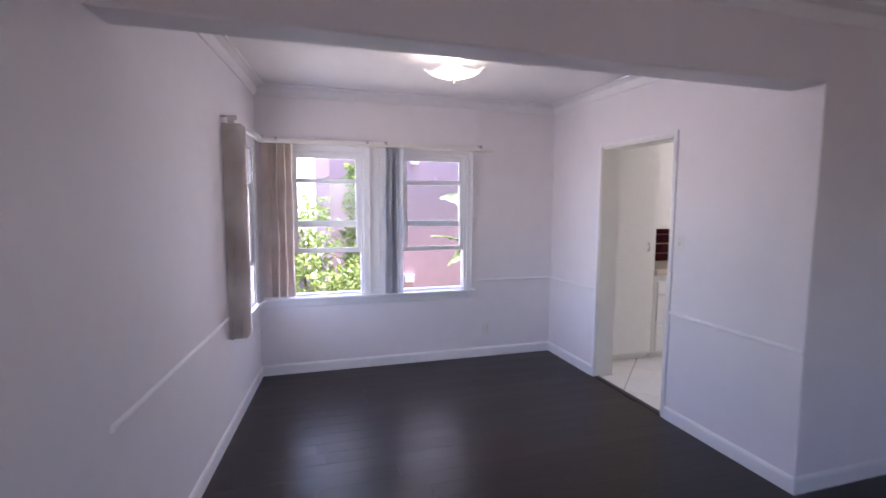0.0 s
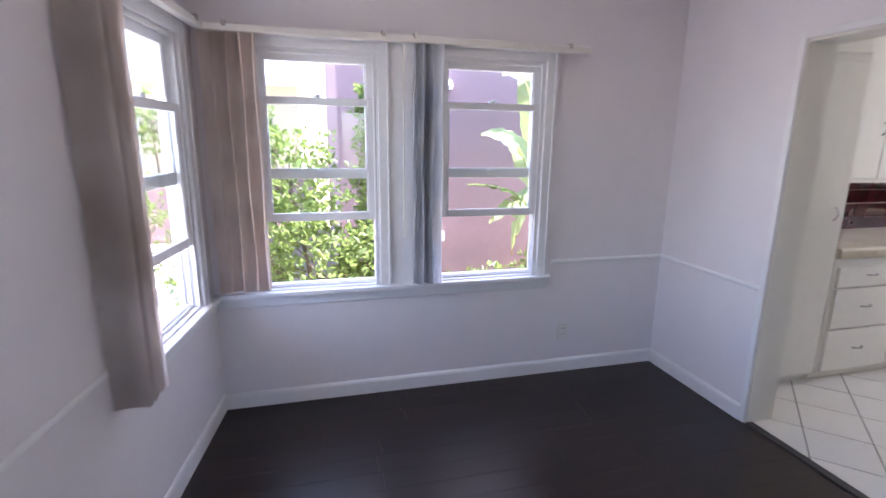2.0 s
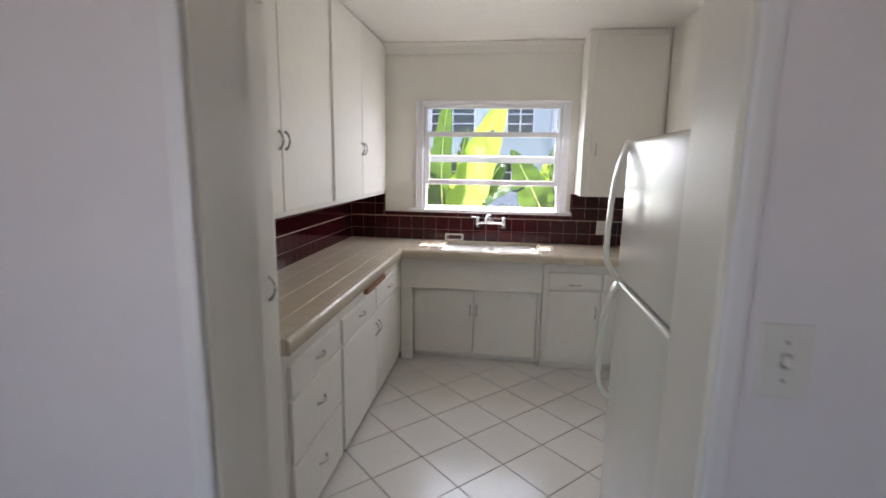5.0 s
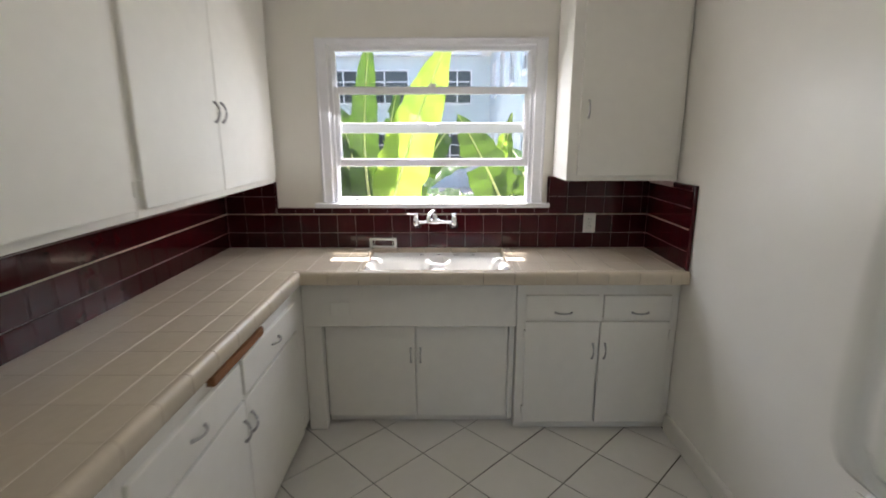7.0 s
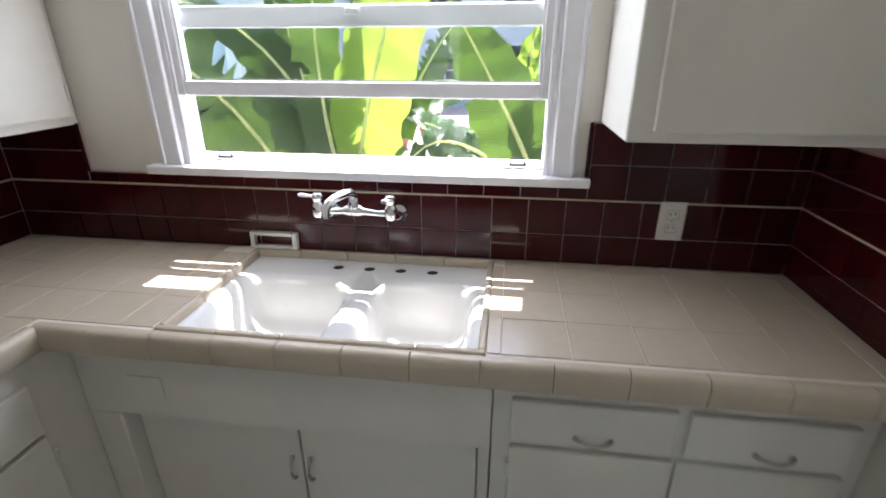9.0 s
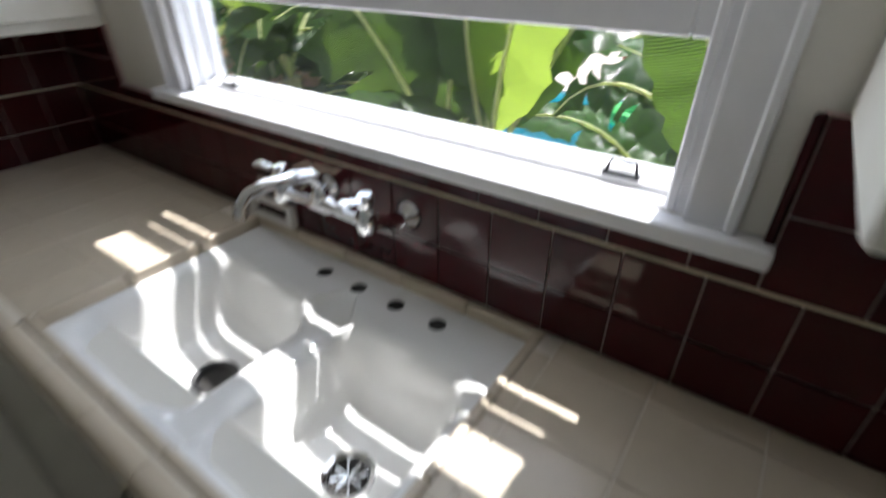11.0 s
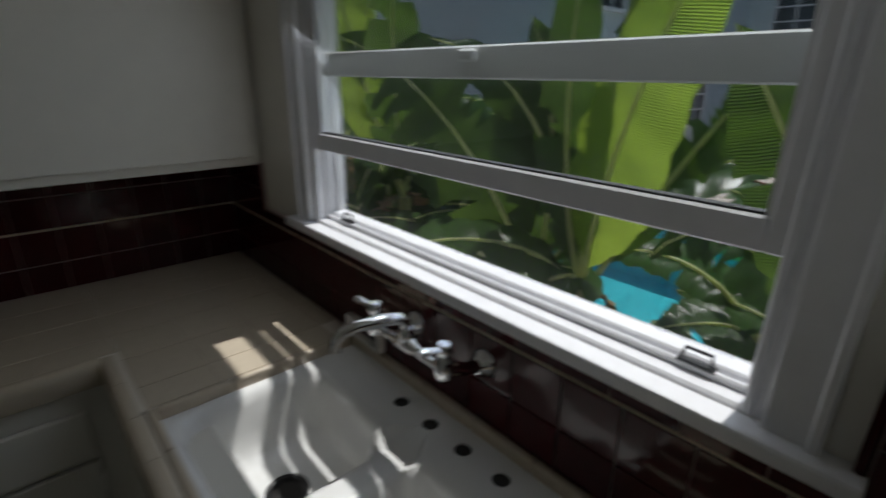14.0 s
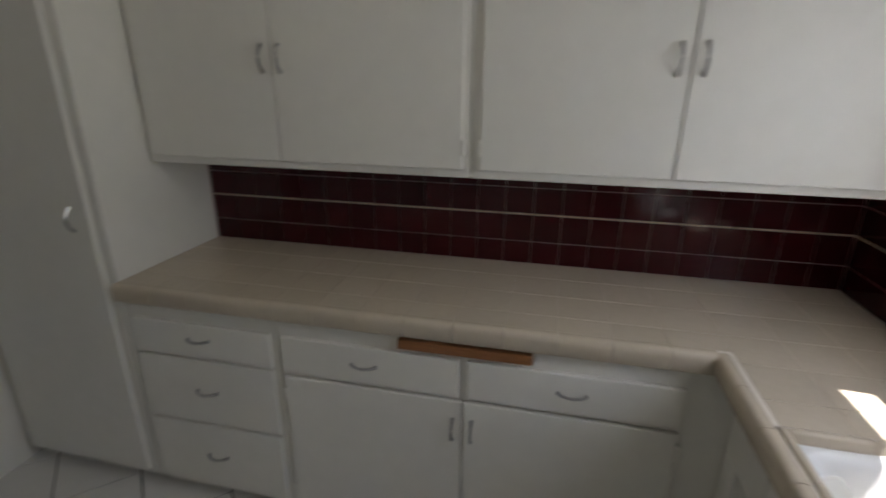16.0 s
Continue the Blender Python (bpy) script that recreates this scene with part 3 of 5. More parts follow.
def bowl_light(place, glow, label, drop=0.0):
    """A square shade of frosted glass with drooping corners, held by a finial."""
    x, y, z = place
    ob = thing("ceiling_light", (x, y, TOP), label, "lamp", "ceiling lights")
    bm = bmesh.new()
    lathe(bm, [(0.075, 0.0), (0.075, -0.018), (0.05, -0.03), (0.008, -0.034), (0.008, -0.15)], (x, y, TOP), 20)
    part("canopy", bm, PORC, ob, smooth=True)
    mat = bpy.data.materials.new("lit_frosted_glass")
    mat.use_nodes = True
    b = mat.node_tree.nodes["Principled BSDF"]
    b.inputs["Base Color"].default_value = (0.85, 0.85, 0.74, 1)
    b.inputs["Roughness"].default_value = 0.35
    b.inputs["Emission Color"].default_value = (1.0, 0.93, 0.76, 1)
    b.inputs["Emission Strength"].default_value = glow * 0.4
    bm = bmesh.new()
    n = 14
    g = []
    for i in range(n + 1):
        row = []
        for j in range(n + 1):
            u, v = 2 * i / n - 1, 2 * j / n - 1
            r = math.hypot(u, v)
            zz = -0.165 + 0.062 * (1 - math.cos(min(r, 1.41) / 1.41 * 2.2)) / 1.6 + 0.012 * (r > 1.2)
            row.append(bm.verts.new((x + 0.155 * u * (1 - 0.05 * v * v), y + 0.155 * v * (1 - 0.05 * u * u), TOP + zz + drop)))
        g.append(row)
    for i in range(n):
        for j in range(n):
            bm.faces.new((g[i][j], g[i + 1][j], g[i + 1][j + 1], g[i][j + 1]))
    bmesh.ops.solidify(bm, geom=bm.faces[:], thickness=0.005)
    bmesh.ops.rotate(bm, verts=bm.verts, cent=(x, y, 0), matrix=Matrix.Rotation(radians(20), 3, "Z"))
    sh = part("shade", bm, mat, ob, "glowing frosted glass shade", smooth=True)
    sh.visible_shadow = False
    bm = bmesh.new()
    lathe(bm, [(0.004, -0.150 + drop), (0.004, -0.160), (0.016, -0.168), (0.018, -0.174), (0.009, -0.180), (0.011, -0.187), (0.003, -0.196)], (x, y, TOP), 12)
    part("finial", bm, NICKEL, ob, "dark nickel finial", smooth=True)
    return ob


bowl_light((1.03, 3.38, TOP), 0.1, "square frosted glass ceiling light, lit, in the dining room")

# ---- electrical plates ----


def outlet(m, label, light=False):
    """A wall plate in its own space: x across, z up, y out of the wall."""
    ob = thing("light_switch" if light else "electrical_outlet", None, label, "switch" if light else "outlet", m=m)
    part("plate", boxed(-0.036, 0.036, 0.0005, 0.006, -0.058, 0.058, bevel=0.0025, seg=2), IVORY, ob)
    if light:
        part("toggle", boxed(-0.005, 0.005, 0.006, 0.02, -0.004, 0.012, bevel=0.002), IVORY, ob)
        part("toggle_slot", boxed(-0.0065, 0.0065, 0.005, 0.0066, -0.011, 0.013), NICKEL, ob)
    for s in (-1, 1):
        if not light:
            so = part("socket", boxed(-0.017, 0.017, 0.006, 0.0085, s * 0.02 - 0.014, s * 0.02 + 0.014, bevel=0.004), IVORY, ob)
            bm = bmesh.new()
            box(bm, -0.008, -0.005, 0.0085, 0.0089, s * 0.02 - 0.002, s * 0.02 + 0.007)
            box(bm, 0.005, 0.008, 0.0085, 0.0089, s * 0.02 - 0.002, s * 0.02 + 0.006)
            part("slots", bm, BLACK, so, "dark slots")
        bm = lathe(bmesh.new(), [(0.0035, 0.006), (0.003, 0.0072)], m=Matrix.Translation((0, 0, s * 0.03 if light else 0)) @ Matrix.Rotation(radians(-90), 4, "X"), seg=8)
        if light or s > 0:
            part("screw", bm, NICKEL, ob)
    return ob


outlet(pose(1.83, NY, 0.29, 0, 0, 180), "white wall outlet low on the north wall")
outlet(pose(2.923, 2.06, 0.262, 0, 0, 180), "white wall outlet low on the living room wall")
outlet(pose(2.555, 2.943, 1.285, 0, 0, 90), "white light switch beside the kitchen doorway", light=True)


# ---- the kitchen's structure ----
at["origin"] = KITCHEN
structure("wall_kitchen_window", with_holes(bmesh.new(), 2.2, 5.03, -0.02, TOP + 0.1, 5.92, 6.02, [WK], "y"), KWALL, "glossy white painted wall with the sink window")
structure("wall_kitchen_north", boxed(2.72, 5.92, 4.875, 5.03, -0.02, TOP + 0.1), KWALL, "glossy white painted kitchen wall")
structure("wall_kitchen_south", boxed(2.72, 5.92, 2.245, 2.375, -0.02, TOP + 0.1), KWALL, "glossy white painted kitchen wall")
structure("ceiling_kitchen", boxed(2.601, 6.08, 2.25, 5.03, TOP - 0.01, TOP + 0.08), KWALL, "white painted kitchen ceiling")
kfloor = structure("floor_kitchen", boxed(2.588, 5.92, 2.375, 4.875, -0.119, -0.004), GROUT, "kitchen floor of diagonal white tiles with dark grout")
bm = bmesh.new()
profile_run(bm, BASE, (3.74, 2.375, 0), (5.43, 2.375, 0), (0, 1, 0))
structure("baseboard_kitchen", bm, KWALL, "cream painted kitchen baseboard")
bm = bmesh.new()
profile_run(bm, COVE, (5.92, 2.93, TOP - 0.01), (5.92, 4.56, TOP - 0.01), (-0.6, 0, 0))
structure("crown_moulding_kitchen", bm, KWALL, "cream painted kitchen crown moulding")


w4 = window("window_4", Matrix.Translation((5.92, WK[1], 0)) @ Matrix.Rotation(radians(-90), 4, "Z"), WK[1] - WK[0], WK[2], WK[3], 1.578, 1.390, 1.830, "wide white wooden double-hung window over the sink, lower sash raised", latch=True, stool=(0.045, 0.045))
outlet(pose(5.902, 2.722, 1.062, 0, 0, 90), "ivory wall outlet in the maroon backsplash")
# its glow is added to go with the fill bulb
bowl_light((4.25, 3.61, TOP - 0.01), 0.35, "square frosted glass ceiling light in the kitchen, with a weak added glow", 0.05)

# ---- kitchen cabinets ----


def pull(bm, c, along, out, length=0.085):
    """An arched drawer or door pull: feet on the face, bowed outwards."""
    c, along, out = Vector(c), Vector(along), Vector(out)
    pts = [c + along * (length * (s - 0.5)) + out * (0.003 + 0.022 * math.sin(math.pi * s) ** 0.7) for s in [i / 8 for i in range(9)]]
    tube(bm, pts, [0.0065, 0.0055, 0.0045, 0.0045, 0.005, 0.0045, 0.0045, 0.0055, 0.0065], 7)
    return bm


def front(kind, parent, axis, face, u0, u1, z0, z1, knob=None, thick=0.018, way=-1, hinge=None):
    """A lipped door or drawer front on the face plane (axis y or x), with its pull. way: the side that faces the room."""
    bm = bmesh.new()
    d0, d1 = face, face + way * thick
    if axis == "y":
        box(bm, u0, u1, min(d0, d1), max(d0, d1), z0, z1, bevel=0.005, seg=2)
    else:
        box(bm, min(d0, d1), max(d0, d1), u0, u1, z0, z1, bevel=0.005, seg=2)
    f = part(kind, bm, CAB, parent)
    if knob:
        u, z, vert = knob
        out = Vector((0, way, 0)) if axis == "y" else Vector((way, 0, 0))
        along = Vector((0, 0, 1)) if vert else (Vector((1, 0, 0)) if axis == "y" else Vector((0, 1, 0)))
        c = Vector((u, d1, z)) if axis == "y" else Vector((d1, u, z))
        part("handle", pull(bmesh.new(), c, along, out), NICKEL, f, "worn nickel arched pull", smooth=True)
    if hinge:
        for z in (z0 + 0.07, z1 - 0.07):
            bm = bmesh.new()
            if axis == "y":
                box(bm, hinge - 0.006, hinge + 0.006, d1 - 0.004, face + 0.001, z - 0.025, z + 0.025, bevel=0.002)
            else:
                box(bm, d1 - 0.004, face + 0.001, hinge - 0.006, hinge + 0.006, z - 0.025, z + 0.025, bevel=0.002)
            part("hinge", bm, CAB, f, "painted-over hinge")
    return f


FY, FX = 4.312, 5.432        # the face planes of the two base runs
# tall cabinet by the doorway
tall = thing("tall_cabinet", (3.07, 4.6, 0), "tall white painted pantry cabinet beside the doorway", "cabinet")
part("body", boxed(2.736, 3.405, FY, 4.87, 0.055, TOP - 0.012, bevel=0.003), CAB, tall)
part("plinth", boxed(2.745, 3.40, FY + 0.04, 4.86, 0.0, 0.056), CAB, tall, "recessed toe kick")
front("door", tall, "y", FY, 2.78, 3.365, 0.075, 2.02, (3.30, 1.14, True), hinge=2.778)
front("door", tall, "y", FY, 2.78, 3.365, 2.06, 2.49, None, hinge=2.778)
# drawer unit
drawers = thing("drawer_cabinet", (3.72, 4.6, 0), "white painted base cabinet with three drawers", "cabinet")
part("body", boxed(3.408, 4.018, FY, 4.87, 0.055, 0.848, bevel=0.002), CAB, drawers)
part("plinth", boxed(3.408, 4.018, FY + 0.035, 4.86, 0.0, 0.056), CAB, drawers, "recessed toe kick")
for z0, z1 in ((0.655, 0.788), (0.372, 0.642), (0.07, 0.360)):
    front("drawer", drawers, "y", FY, 3.445, 3.995, z0, z1, (3.72, (z0 + z1) / 2 + 0.01, False))
# two-door unit with two drawers over it
base = thing("base_cabinet", (4.67, 4.6, 0), "white painted base cabinet with two doors and two drawers", "cabinet")
part("body", boxed(4.02, 5.47, FY, 4.87, 0.055, 0.848, bevel=0.002), CAB, base)
part("plinth", boxed(4.02, 5.42, FY + 0.035, 4.86, 0.0, 0.056), CAB, base, "recessed toe kick")
front("drawer", base, "y", FY, 4.04, 4.648, 0.648, 0.785, (4.335, 0.722, False))
front("drawer", base, "y", FY, 4.672, 5.30, 0.648, 0.785, (4.99, 0.722, False))
front("door", base, "y", FY, 4.04, 4.658, 0.07, 0.634, (4.63, 0.53, True), hinge=4.038)
front("door", base, "y", FY, 4.664, 5.30, 0.07, 0.634, (4.692, 0.53, True), hinge=5.302)
cut = solid("cutting_board", boxed(4.45, 4.868, 4.286, 4.70, 0.803, 0.836, bevel=0.006, seg=2), BOARD, "brown wooden pull-out cutting board with a worn front edge", "cutting board")
# sink unit
sinkcab = thing("sink_cabinet", (5.7, 3.7, 0), "white painted sink cabinet with two recessed doors", "cabinet")
part("body", boxed(5.50, 5.90, 3.206, 4.308, 0.05, 0.66, bevel=0.002), CAB, sinkcab)
part("front_panel", boxed(FX, 5.50, 3.206, 4.308, 0.60, 0.848, bevel=0.003), CAB, sinkcab)
part("corner_post", boxed(FX, 5.50, 4.215, 4.308, 0.0, 0.60, bevel=0.004), CAB, sinkcab)
part("stile", boxed(5.47, 5.50, 3.2065, 3.236, 0.05, 0.60, bevel=0.003), CAB, sinkcab)
part("plinth", boxed(5.53, 5.90, 3.206, 4.215, 0.0, 0.05), CAB, sinkcab, "recessed toe kick")
part("access_panel", boxed(FX - 0.004, FX, 4.06, 4.16, 0.665, 0.735, bevel=0.002), CAB, sinkcab)
front("door", sinkcab, "x", 5.50, 3.24, 3.728, 0.055, 0.59, (3.705, 0.42, True))
front("door", sinkcab, "x", 5.50, 3.734, 4.208, 0.055, 0.59, (3.757, 0.42, True))
# corner unit
corner = thing("base_cabinet", (5.7, 2.8, 0), "white painted base cabinet with two doors and two drawers", "cabinet")
part("body", boxed(FX, 5.90, 2.378, 3.203, 0.045, 0.848, bevel=0.002), CAB, corner)
part("plinth", boxed(FX + 0.03, 5.90, 2.378, 3.20, 0.0, 0.045), CAB, corner, "recessed toe kick")
front("drawer", corner, "x", FX, 2.79, 3.16, 0.65, 0.775, (2.97, 0.684, False))
front("drawer", corner, "x", FX, 2.42, 2.765, 0.65, 0.775, (2.58, 0.684, False))
front("door", corner, "x", FX, 2.782, 3.16, 0.06, 0.632, (2.81, 0.475, True), hinge=3.162)
front("door", corner, "x", FX, 2.42, 2.774, 0.06, 0.632, (2.748, 0.475, True), hinge=2.418)
# wall cabinets
UF, UB = 4.56, 1.300
for x0, x1 in ((3.408, 4.618), (4.622, 5.916)):
    up = thing("wall_cabinet", ((x0 + x1) / 2, 4.72, UB), "white painted two-door wall cabinet up to the ceiling", "cabinet", "wall cabinets")
    part("body", boxed(x0, x1, UF, 4.872, UB, TOP - 0.012, bevel=0.003), CAB, up)
    mid = {3.408: 3.96, 4.622: 5.225}[x0]
    lo, hi = x0 + 0.028, x1 - (0.022 if x0 < 4 else 0.03)
    front("door", up, "y", UF, lo, mid - 0.003, UB + 0.028, 2.495, (mid - 0.032, 1.66, True), hinge=lo - 0.002)
    front("door", up, "y", UF, mid + 0.003, hi, UB + 0.028, 2.495, (mid + 0.032, 1.66, True), hinge=hi + 0.002)
UR = 5.595
up = thing("wall_cabinet", (5.75, 2.64, 1.335), "narrow white painted single-door wall cabinet beside the sink window", "cabinet", "wall cabinets")
part("body", boxed(UR, 5.918, 2.378, 2.95, 1.335, TOP - 0.012, bevel=0.003), CAB, up)
front("door", up, "x", UR, 2.40, 2.90, 1.36, 2.49, (2.862, 1.69, True), hinge=2.398)

# ---- counter, sink, tap ----
CZ = 0.912
SX0, SX1, SY0, SY1 = 5.398, 5.868, 3.232, 4.002     # the sink's cut-out
top = thing("countertop", (5.0, 4.4, 0.85), "beige tiled L-shaped kitchen countertop with rounded edge tiles", "countertop")
bm = bmesh.new()
box(bm, 3.408, 5.90, 4.30, 4.868, 0.849, CZ - 0.002)
box(bm, 5.37, 5.90, SY1 + 0.009, 4.30, 0.849, CZ - 0.002)
box(bm, 5.37, 5.90, 2.38, SY0 - 0.009, 0.849, CZ - 0.002)
box(bm, SX1 + 0.036, 5.904, SY0 - 0.001, SY1 + 0.001, 0.849, CZ - 0.004)
box(bm, 5.37, SX0 - 0.009, SY0 - 0.001, SY1 + 0.001, 0.849, CZ - 0.004)
part("bed", bm, CGROUT, top, "pale grout bed")

PIECES = {}


def piece(name, size, mat, parent, place, turn=0.0, bevel=0.0015):
    """One tile: an object of its own on a mesh that alike pieces share."""
    key = (name, tuple(round(s, 4) for s in size), mat.name)
    if key not in PIECES:
        a, b, c = (s / 2 for s in size)
        bm = boxed(-a, a, -b, b, -c, c)
        bmesh.ops.bevel(bm, geom=[e for e in bm.edges if len(e.link_faces) == 2], offset=bevel, segments=1, affect="EDGES")
        PIECES[key] = mesh_of(name, bm, mat)
    ob = new(name, PIECES[key])
    ob.parent = parent
    ob.location = Vector(place) - ORIGIN[parent.name]
    ob.rotation_euler = (0, 0, turn)
    return ob


def edge_tile(name, length, parent, place, turn):
    """A rounded nosing tile, its back to local +y."""
    key = (name, round(length, 4))
    if key not in PIECES:
        bm = bmesh.new()
        prof = [(0.03, -0.062), (0.0, -0.062), (-0.004, -0.056), (-0.005, -0.02), (-0.003, -0.007), (0.005, 0.001), (0.016, 0.003), (0.03, 0.0)]
        a = [bm.verts.new((-length / 2, y, z)) for y, z in prof]
        b = [bm.verts.new((length / 2, y, z)) for y, z in prof]
        for i in range(len(prof)):
            k = (i + 1) % len(prof)
            bm.faces.new((a[i], a[k], b[k], b[i]))
        bm.faces.new(a)
        bm.faces.new(b[::-1])
        PIECES[key] = mesh_of(name, bm, CTILE, True)
    ob = new(name, PIECES[key])
    ob.parent = parent
    ob.location = Vector(place) - ORIGIN[parent.name]
    ob.rotation_euler = (0, 0, turn)
    return ob


# the sink: one enamelled casting with two bowls
sink = thing("kitchen_sink", (5.63, 3.62, 0.72), "white enamelled cast-iron double-bowl sink set into the counter", "sink")


def round_rect(x0, x1, y0, y1, r, z, k=5):
    pts = []
    for cx, cy, a0 in ((x1 - r, y1 - r, 0), (x0 + r, y1 - r, 90), (x0 + r, y0 + r, 180), (x1 - r, y0 + r, 270)):
        for i in range(k + 1):
            a = radians(a0 + 90 * i / k)
            pts.append((cx + r * math.cos(a), cy + r * math.sin(a), z))
    return pts


def loop(bm, pts):
    vs = [bm.verts.new(p) for p in pts]
    return vs, [bm.edges.new((vs[i], vs[(i + 1) % len(vs)])) for i in range(len(vs))]


def skin(bm, a, b):
    for i in range(len(a)):
        bm.faces.new((a[i], a[(i + 1) % len(a)], b[(i + 1) % len(b)], b[i]))


RZ, BZ = 0.886, 0.716                       # the deck lies below the tiles; the bowls' floor
MIDY = 3.608
edges = []
bm = bmesh.new()
outer, e = loop(bm, round_rect(SX0 - 0.004, SX1 + 0.034, SY0 - 0.004, SY1 + 0.004, 0.012, RZ))
edges += e
rim, _ = loop(bm, round_rect(SX0 - 0.004, SX1 + 0.034, SY0 - 0.004, SY1 + 0.004, 0.012, RZ - 0.02))
skin(bm, outer, rim)
BOWLS = ((3.252, 3.590), (3.626, 3.986))
BX0, BX1 = SX0 + 0.012, 5.772
for y0, y1 in BOWLS:
    prev, e = loop(bm, round_rect(BX0, BX1, y0, y1, 0.062, RZ, 7))
    edges += e
    for ins, z, r in ((0.008, RZ - 0.003, 0.06), (0.018, RZ - 0.012, 0.058), (0.026, RZ - 0.030, 0.056), (0.034, RZ - 0.09, 0.056), (0.042, RZ - 0.125, 0.056), (0.056, RZ - 0.150, 0.05), (0.080, RZ - 0.165, 0.04), (0.118, BZ + 0.002, 0.02)):
        cur, _ = loop(bm, round_rect(BX0 + ins, BX1 - ins, y0 + ins, y1 - ins, r, z, 7))
        skin(bm, prev, cur)
        prev = cur
    cx, cy = (BX0 + BX1) / 2, (y0 + y1) / 2
    cur, _ = loop(bm, [(cx + 0.042 * math.cos(radians(a)), cy + 0.042 * math.sin(radians(a)), BZ) for a in [5.6 + 360 * i / 32 for i in range(32)]])
    skin(bm, prev, cur)
HOLES = (3.409, 3.509, 3.608, 3.708)
for y in HOLES:
    prev, e = loop(bm, [(5.836 + 0.018 * math.cos(radians(a)), y + 0.018 * math.sin(radians(a)), RZ) for a in range(0, 360, 24)])
    edges += e
    low, _ = loop(bm, [(v.co.x, v.co.y, RZ - 0.03) for v in prev])
    skin(bm, prev, low)
bmesh.ops.triangle_fill(bm, edges=edges, use_beauty=True)
for v in bm.verts:                            # the divider sags below the rim
    if BX0 + 0.01 < v.co.x < BX1 - 0.008 and v.co.z > RZ - 0.06:
        v.co.z -= 0.030 * min(max((0.062 - abs(v.co.y - MIDY)) / 0.03, 0.0), 1.0)
part("basin", bm, PORC, sink, smooth=True)
for x0, x1, y0, y1 in ((SX0 - 0.008, SX0 + 0.010, SY0 - 0.008, SY1 + 0.008), (SX1 + 0.018, SX1 + 0.036, SY0 - 0.008, SY1 + 0.008), (SX0 + 0.010, SX1 + 0.018, SY0 - 0.008, SY0 + 0.010), (SX0 + 0.010, SX1 + 0.018, SY1 - 0.010, SY1 + 0.008)):
    along_x = x1 - x0 > y1 - y0
    k = 3 if along_x else 5
    for i in range(k):                        # quarter-round tiles that step down to the rim
        f0, f1 = i / k, (i + 1) / k
        bx = boxed(x0 + (x1 - x0) * f0, x0 + (x1 - x0) * f1 - 0.001, y0, y1, RZ - 0.004, CZ + 0.002, bevel=0.007, seg=3) if along_x else boxed(x0, x1, y0 + (y1 - y0) * f0, y0 + (y1 - y0) * f1 - 0.001, RZ - 0.004, CZ + 0.002, bevel=0.007, seg=3)
        part("edge_trim", bx, CTILE, sink, "rounded beige tile round the rim", smooth=True)
# dark discs just below the deck stand for the shade in the holes
for y in HOLES:
    part("tap_hole_shade", lathe(bmesh.new(), [(0.0175, -0.008), (0.0175, -0.004)], (5.836, y, RZ), 15), DARK, sink, "dark disc for the shade in an empty tap hole")
for k, (y0, y1) in enumerate(BOWLS):
    cx, cy = (BX0 + BX1) / 2, (y0 + y1) / 2
    dr = part("drain", lathe(bmesh.new(), [(0.02, -0.012), (0.034, -0.010), (0.038, 0.0), (0.046, 0.003), (0.048, 0.0), (0.047, -0.004), (0.03, -0.02)], (cx, cy, BZ + 0.001), 24), BLACK if k else CHROME, sink, "black rubber disposal collar" if k else "chrome drain strainer", smooth=True)
    # flat dark disc in place of the shade down the drain
    part("drain_mouth_shade", lathe(bmesh.new(), [(0.033, 0.0), (0.033, 0.0015)], (cx, cy, BZ - 0.008), 20), DARK, dr, "dark disc for the shade in the drain mouth")
    for j in range(0 if k else 4):
        a = math.pi * j / 4
        part("drain_bar", tube(bmesh.new(), [(cx - 0.03 * math.cos(a), cy - 0.03 * math.sin(a), BZ - 0.004), (cx + 0.03 * math.cos(a), cy + 0.03 * math.sin(a), BZ - 0.004)], 0.003, 6), CHROME, dr)

# wall-mounted mixer: two valves on arms, a bridge between them and a swivel spout
TX, VX, VN, VS, PY = 5.905, 5.792, 3.737, 3.522, 3.630
tap = thing("faucet", (TX, PY, 1.07), "wall-mounted chrome two-handle faucet with a long swivel spout", "faucet")
for y, tip in ((VN, (-0.014, 0.050)), (VS, (-0.052, 0.006))):
    m = Matrix.Translation((TX, y, 1.052)) @ Matrix.Rotation(radians(-90), 4, "Y")
    part("flange", lathe(bmesh.new(), [(0.031, 0.0), (0.031, 0.004), (0.027, 0.012), (0.017, 0.022), (0.014, 0.030)], m=m), CHROME, tap, smooth=True)
    part("arm", tube(bmesh.new(), [(TX - 0.02, y, 1.052), (TX - 0.06, y, 1.062), (VX + 0.01, y, 1.082)], [0.014, 0.013, 0.014], 12), CHROME, tap, smooth=True)
    va = part("valve", lathe(bmesh.new(), [(0.008, -0.024), (0.015, -0.020), (0.018, -0.010), (0.019, 0.012), (0.015, 0.018), (0.012, 0.026), (0.014, 0.030)], (VX, y, 1.088), 18), CHROME, tap, smooth=True)
    part("cap", lathe(bmesh.new(), [(0.014, 0.0), (0.016, 0.004), (0.016, 0.014), (0.012, 0.020), (0.003, 0.021)], (VX, y, 1.118), 18), CHROME, va, smooth=True)
    dx, dy = tip
    part("lever", tube(bmesh.new(), [(VX, y, 1.128), (VX + dx * 0.4, y + dy * 0.4, 1.131), (VX + dx * 0.85, y + dy * 0.85, 1.135), (VX + dx, y + dy, 1.135)], [0.012, 0.009, 0.012, 0.008], 10, 0.55), CHROME, va, smooth=True)
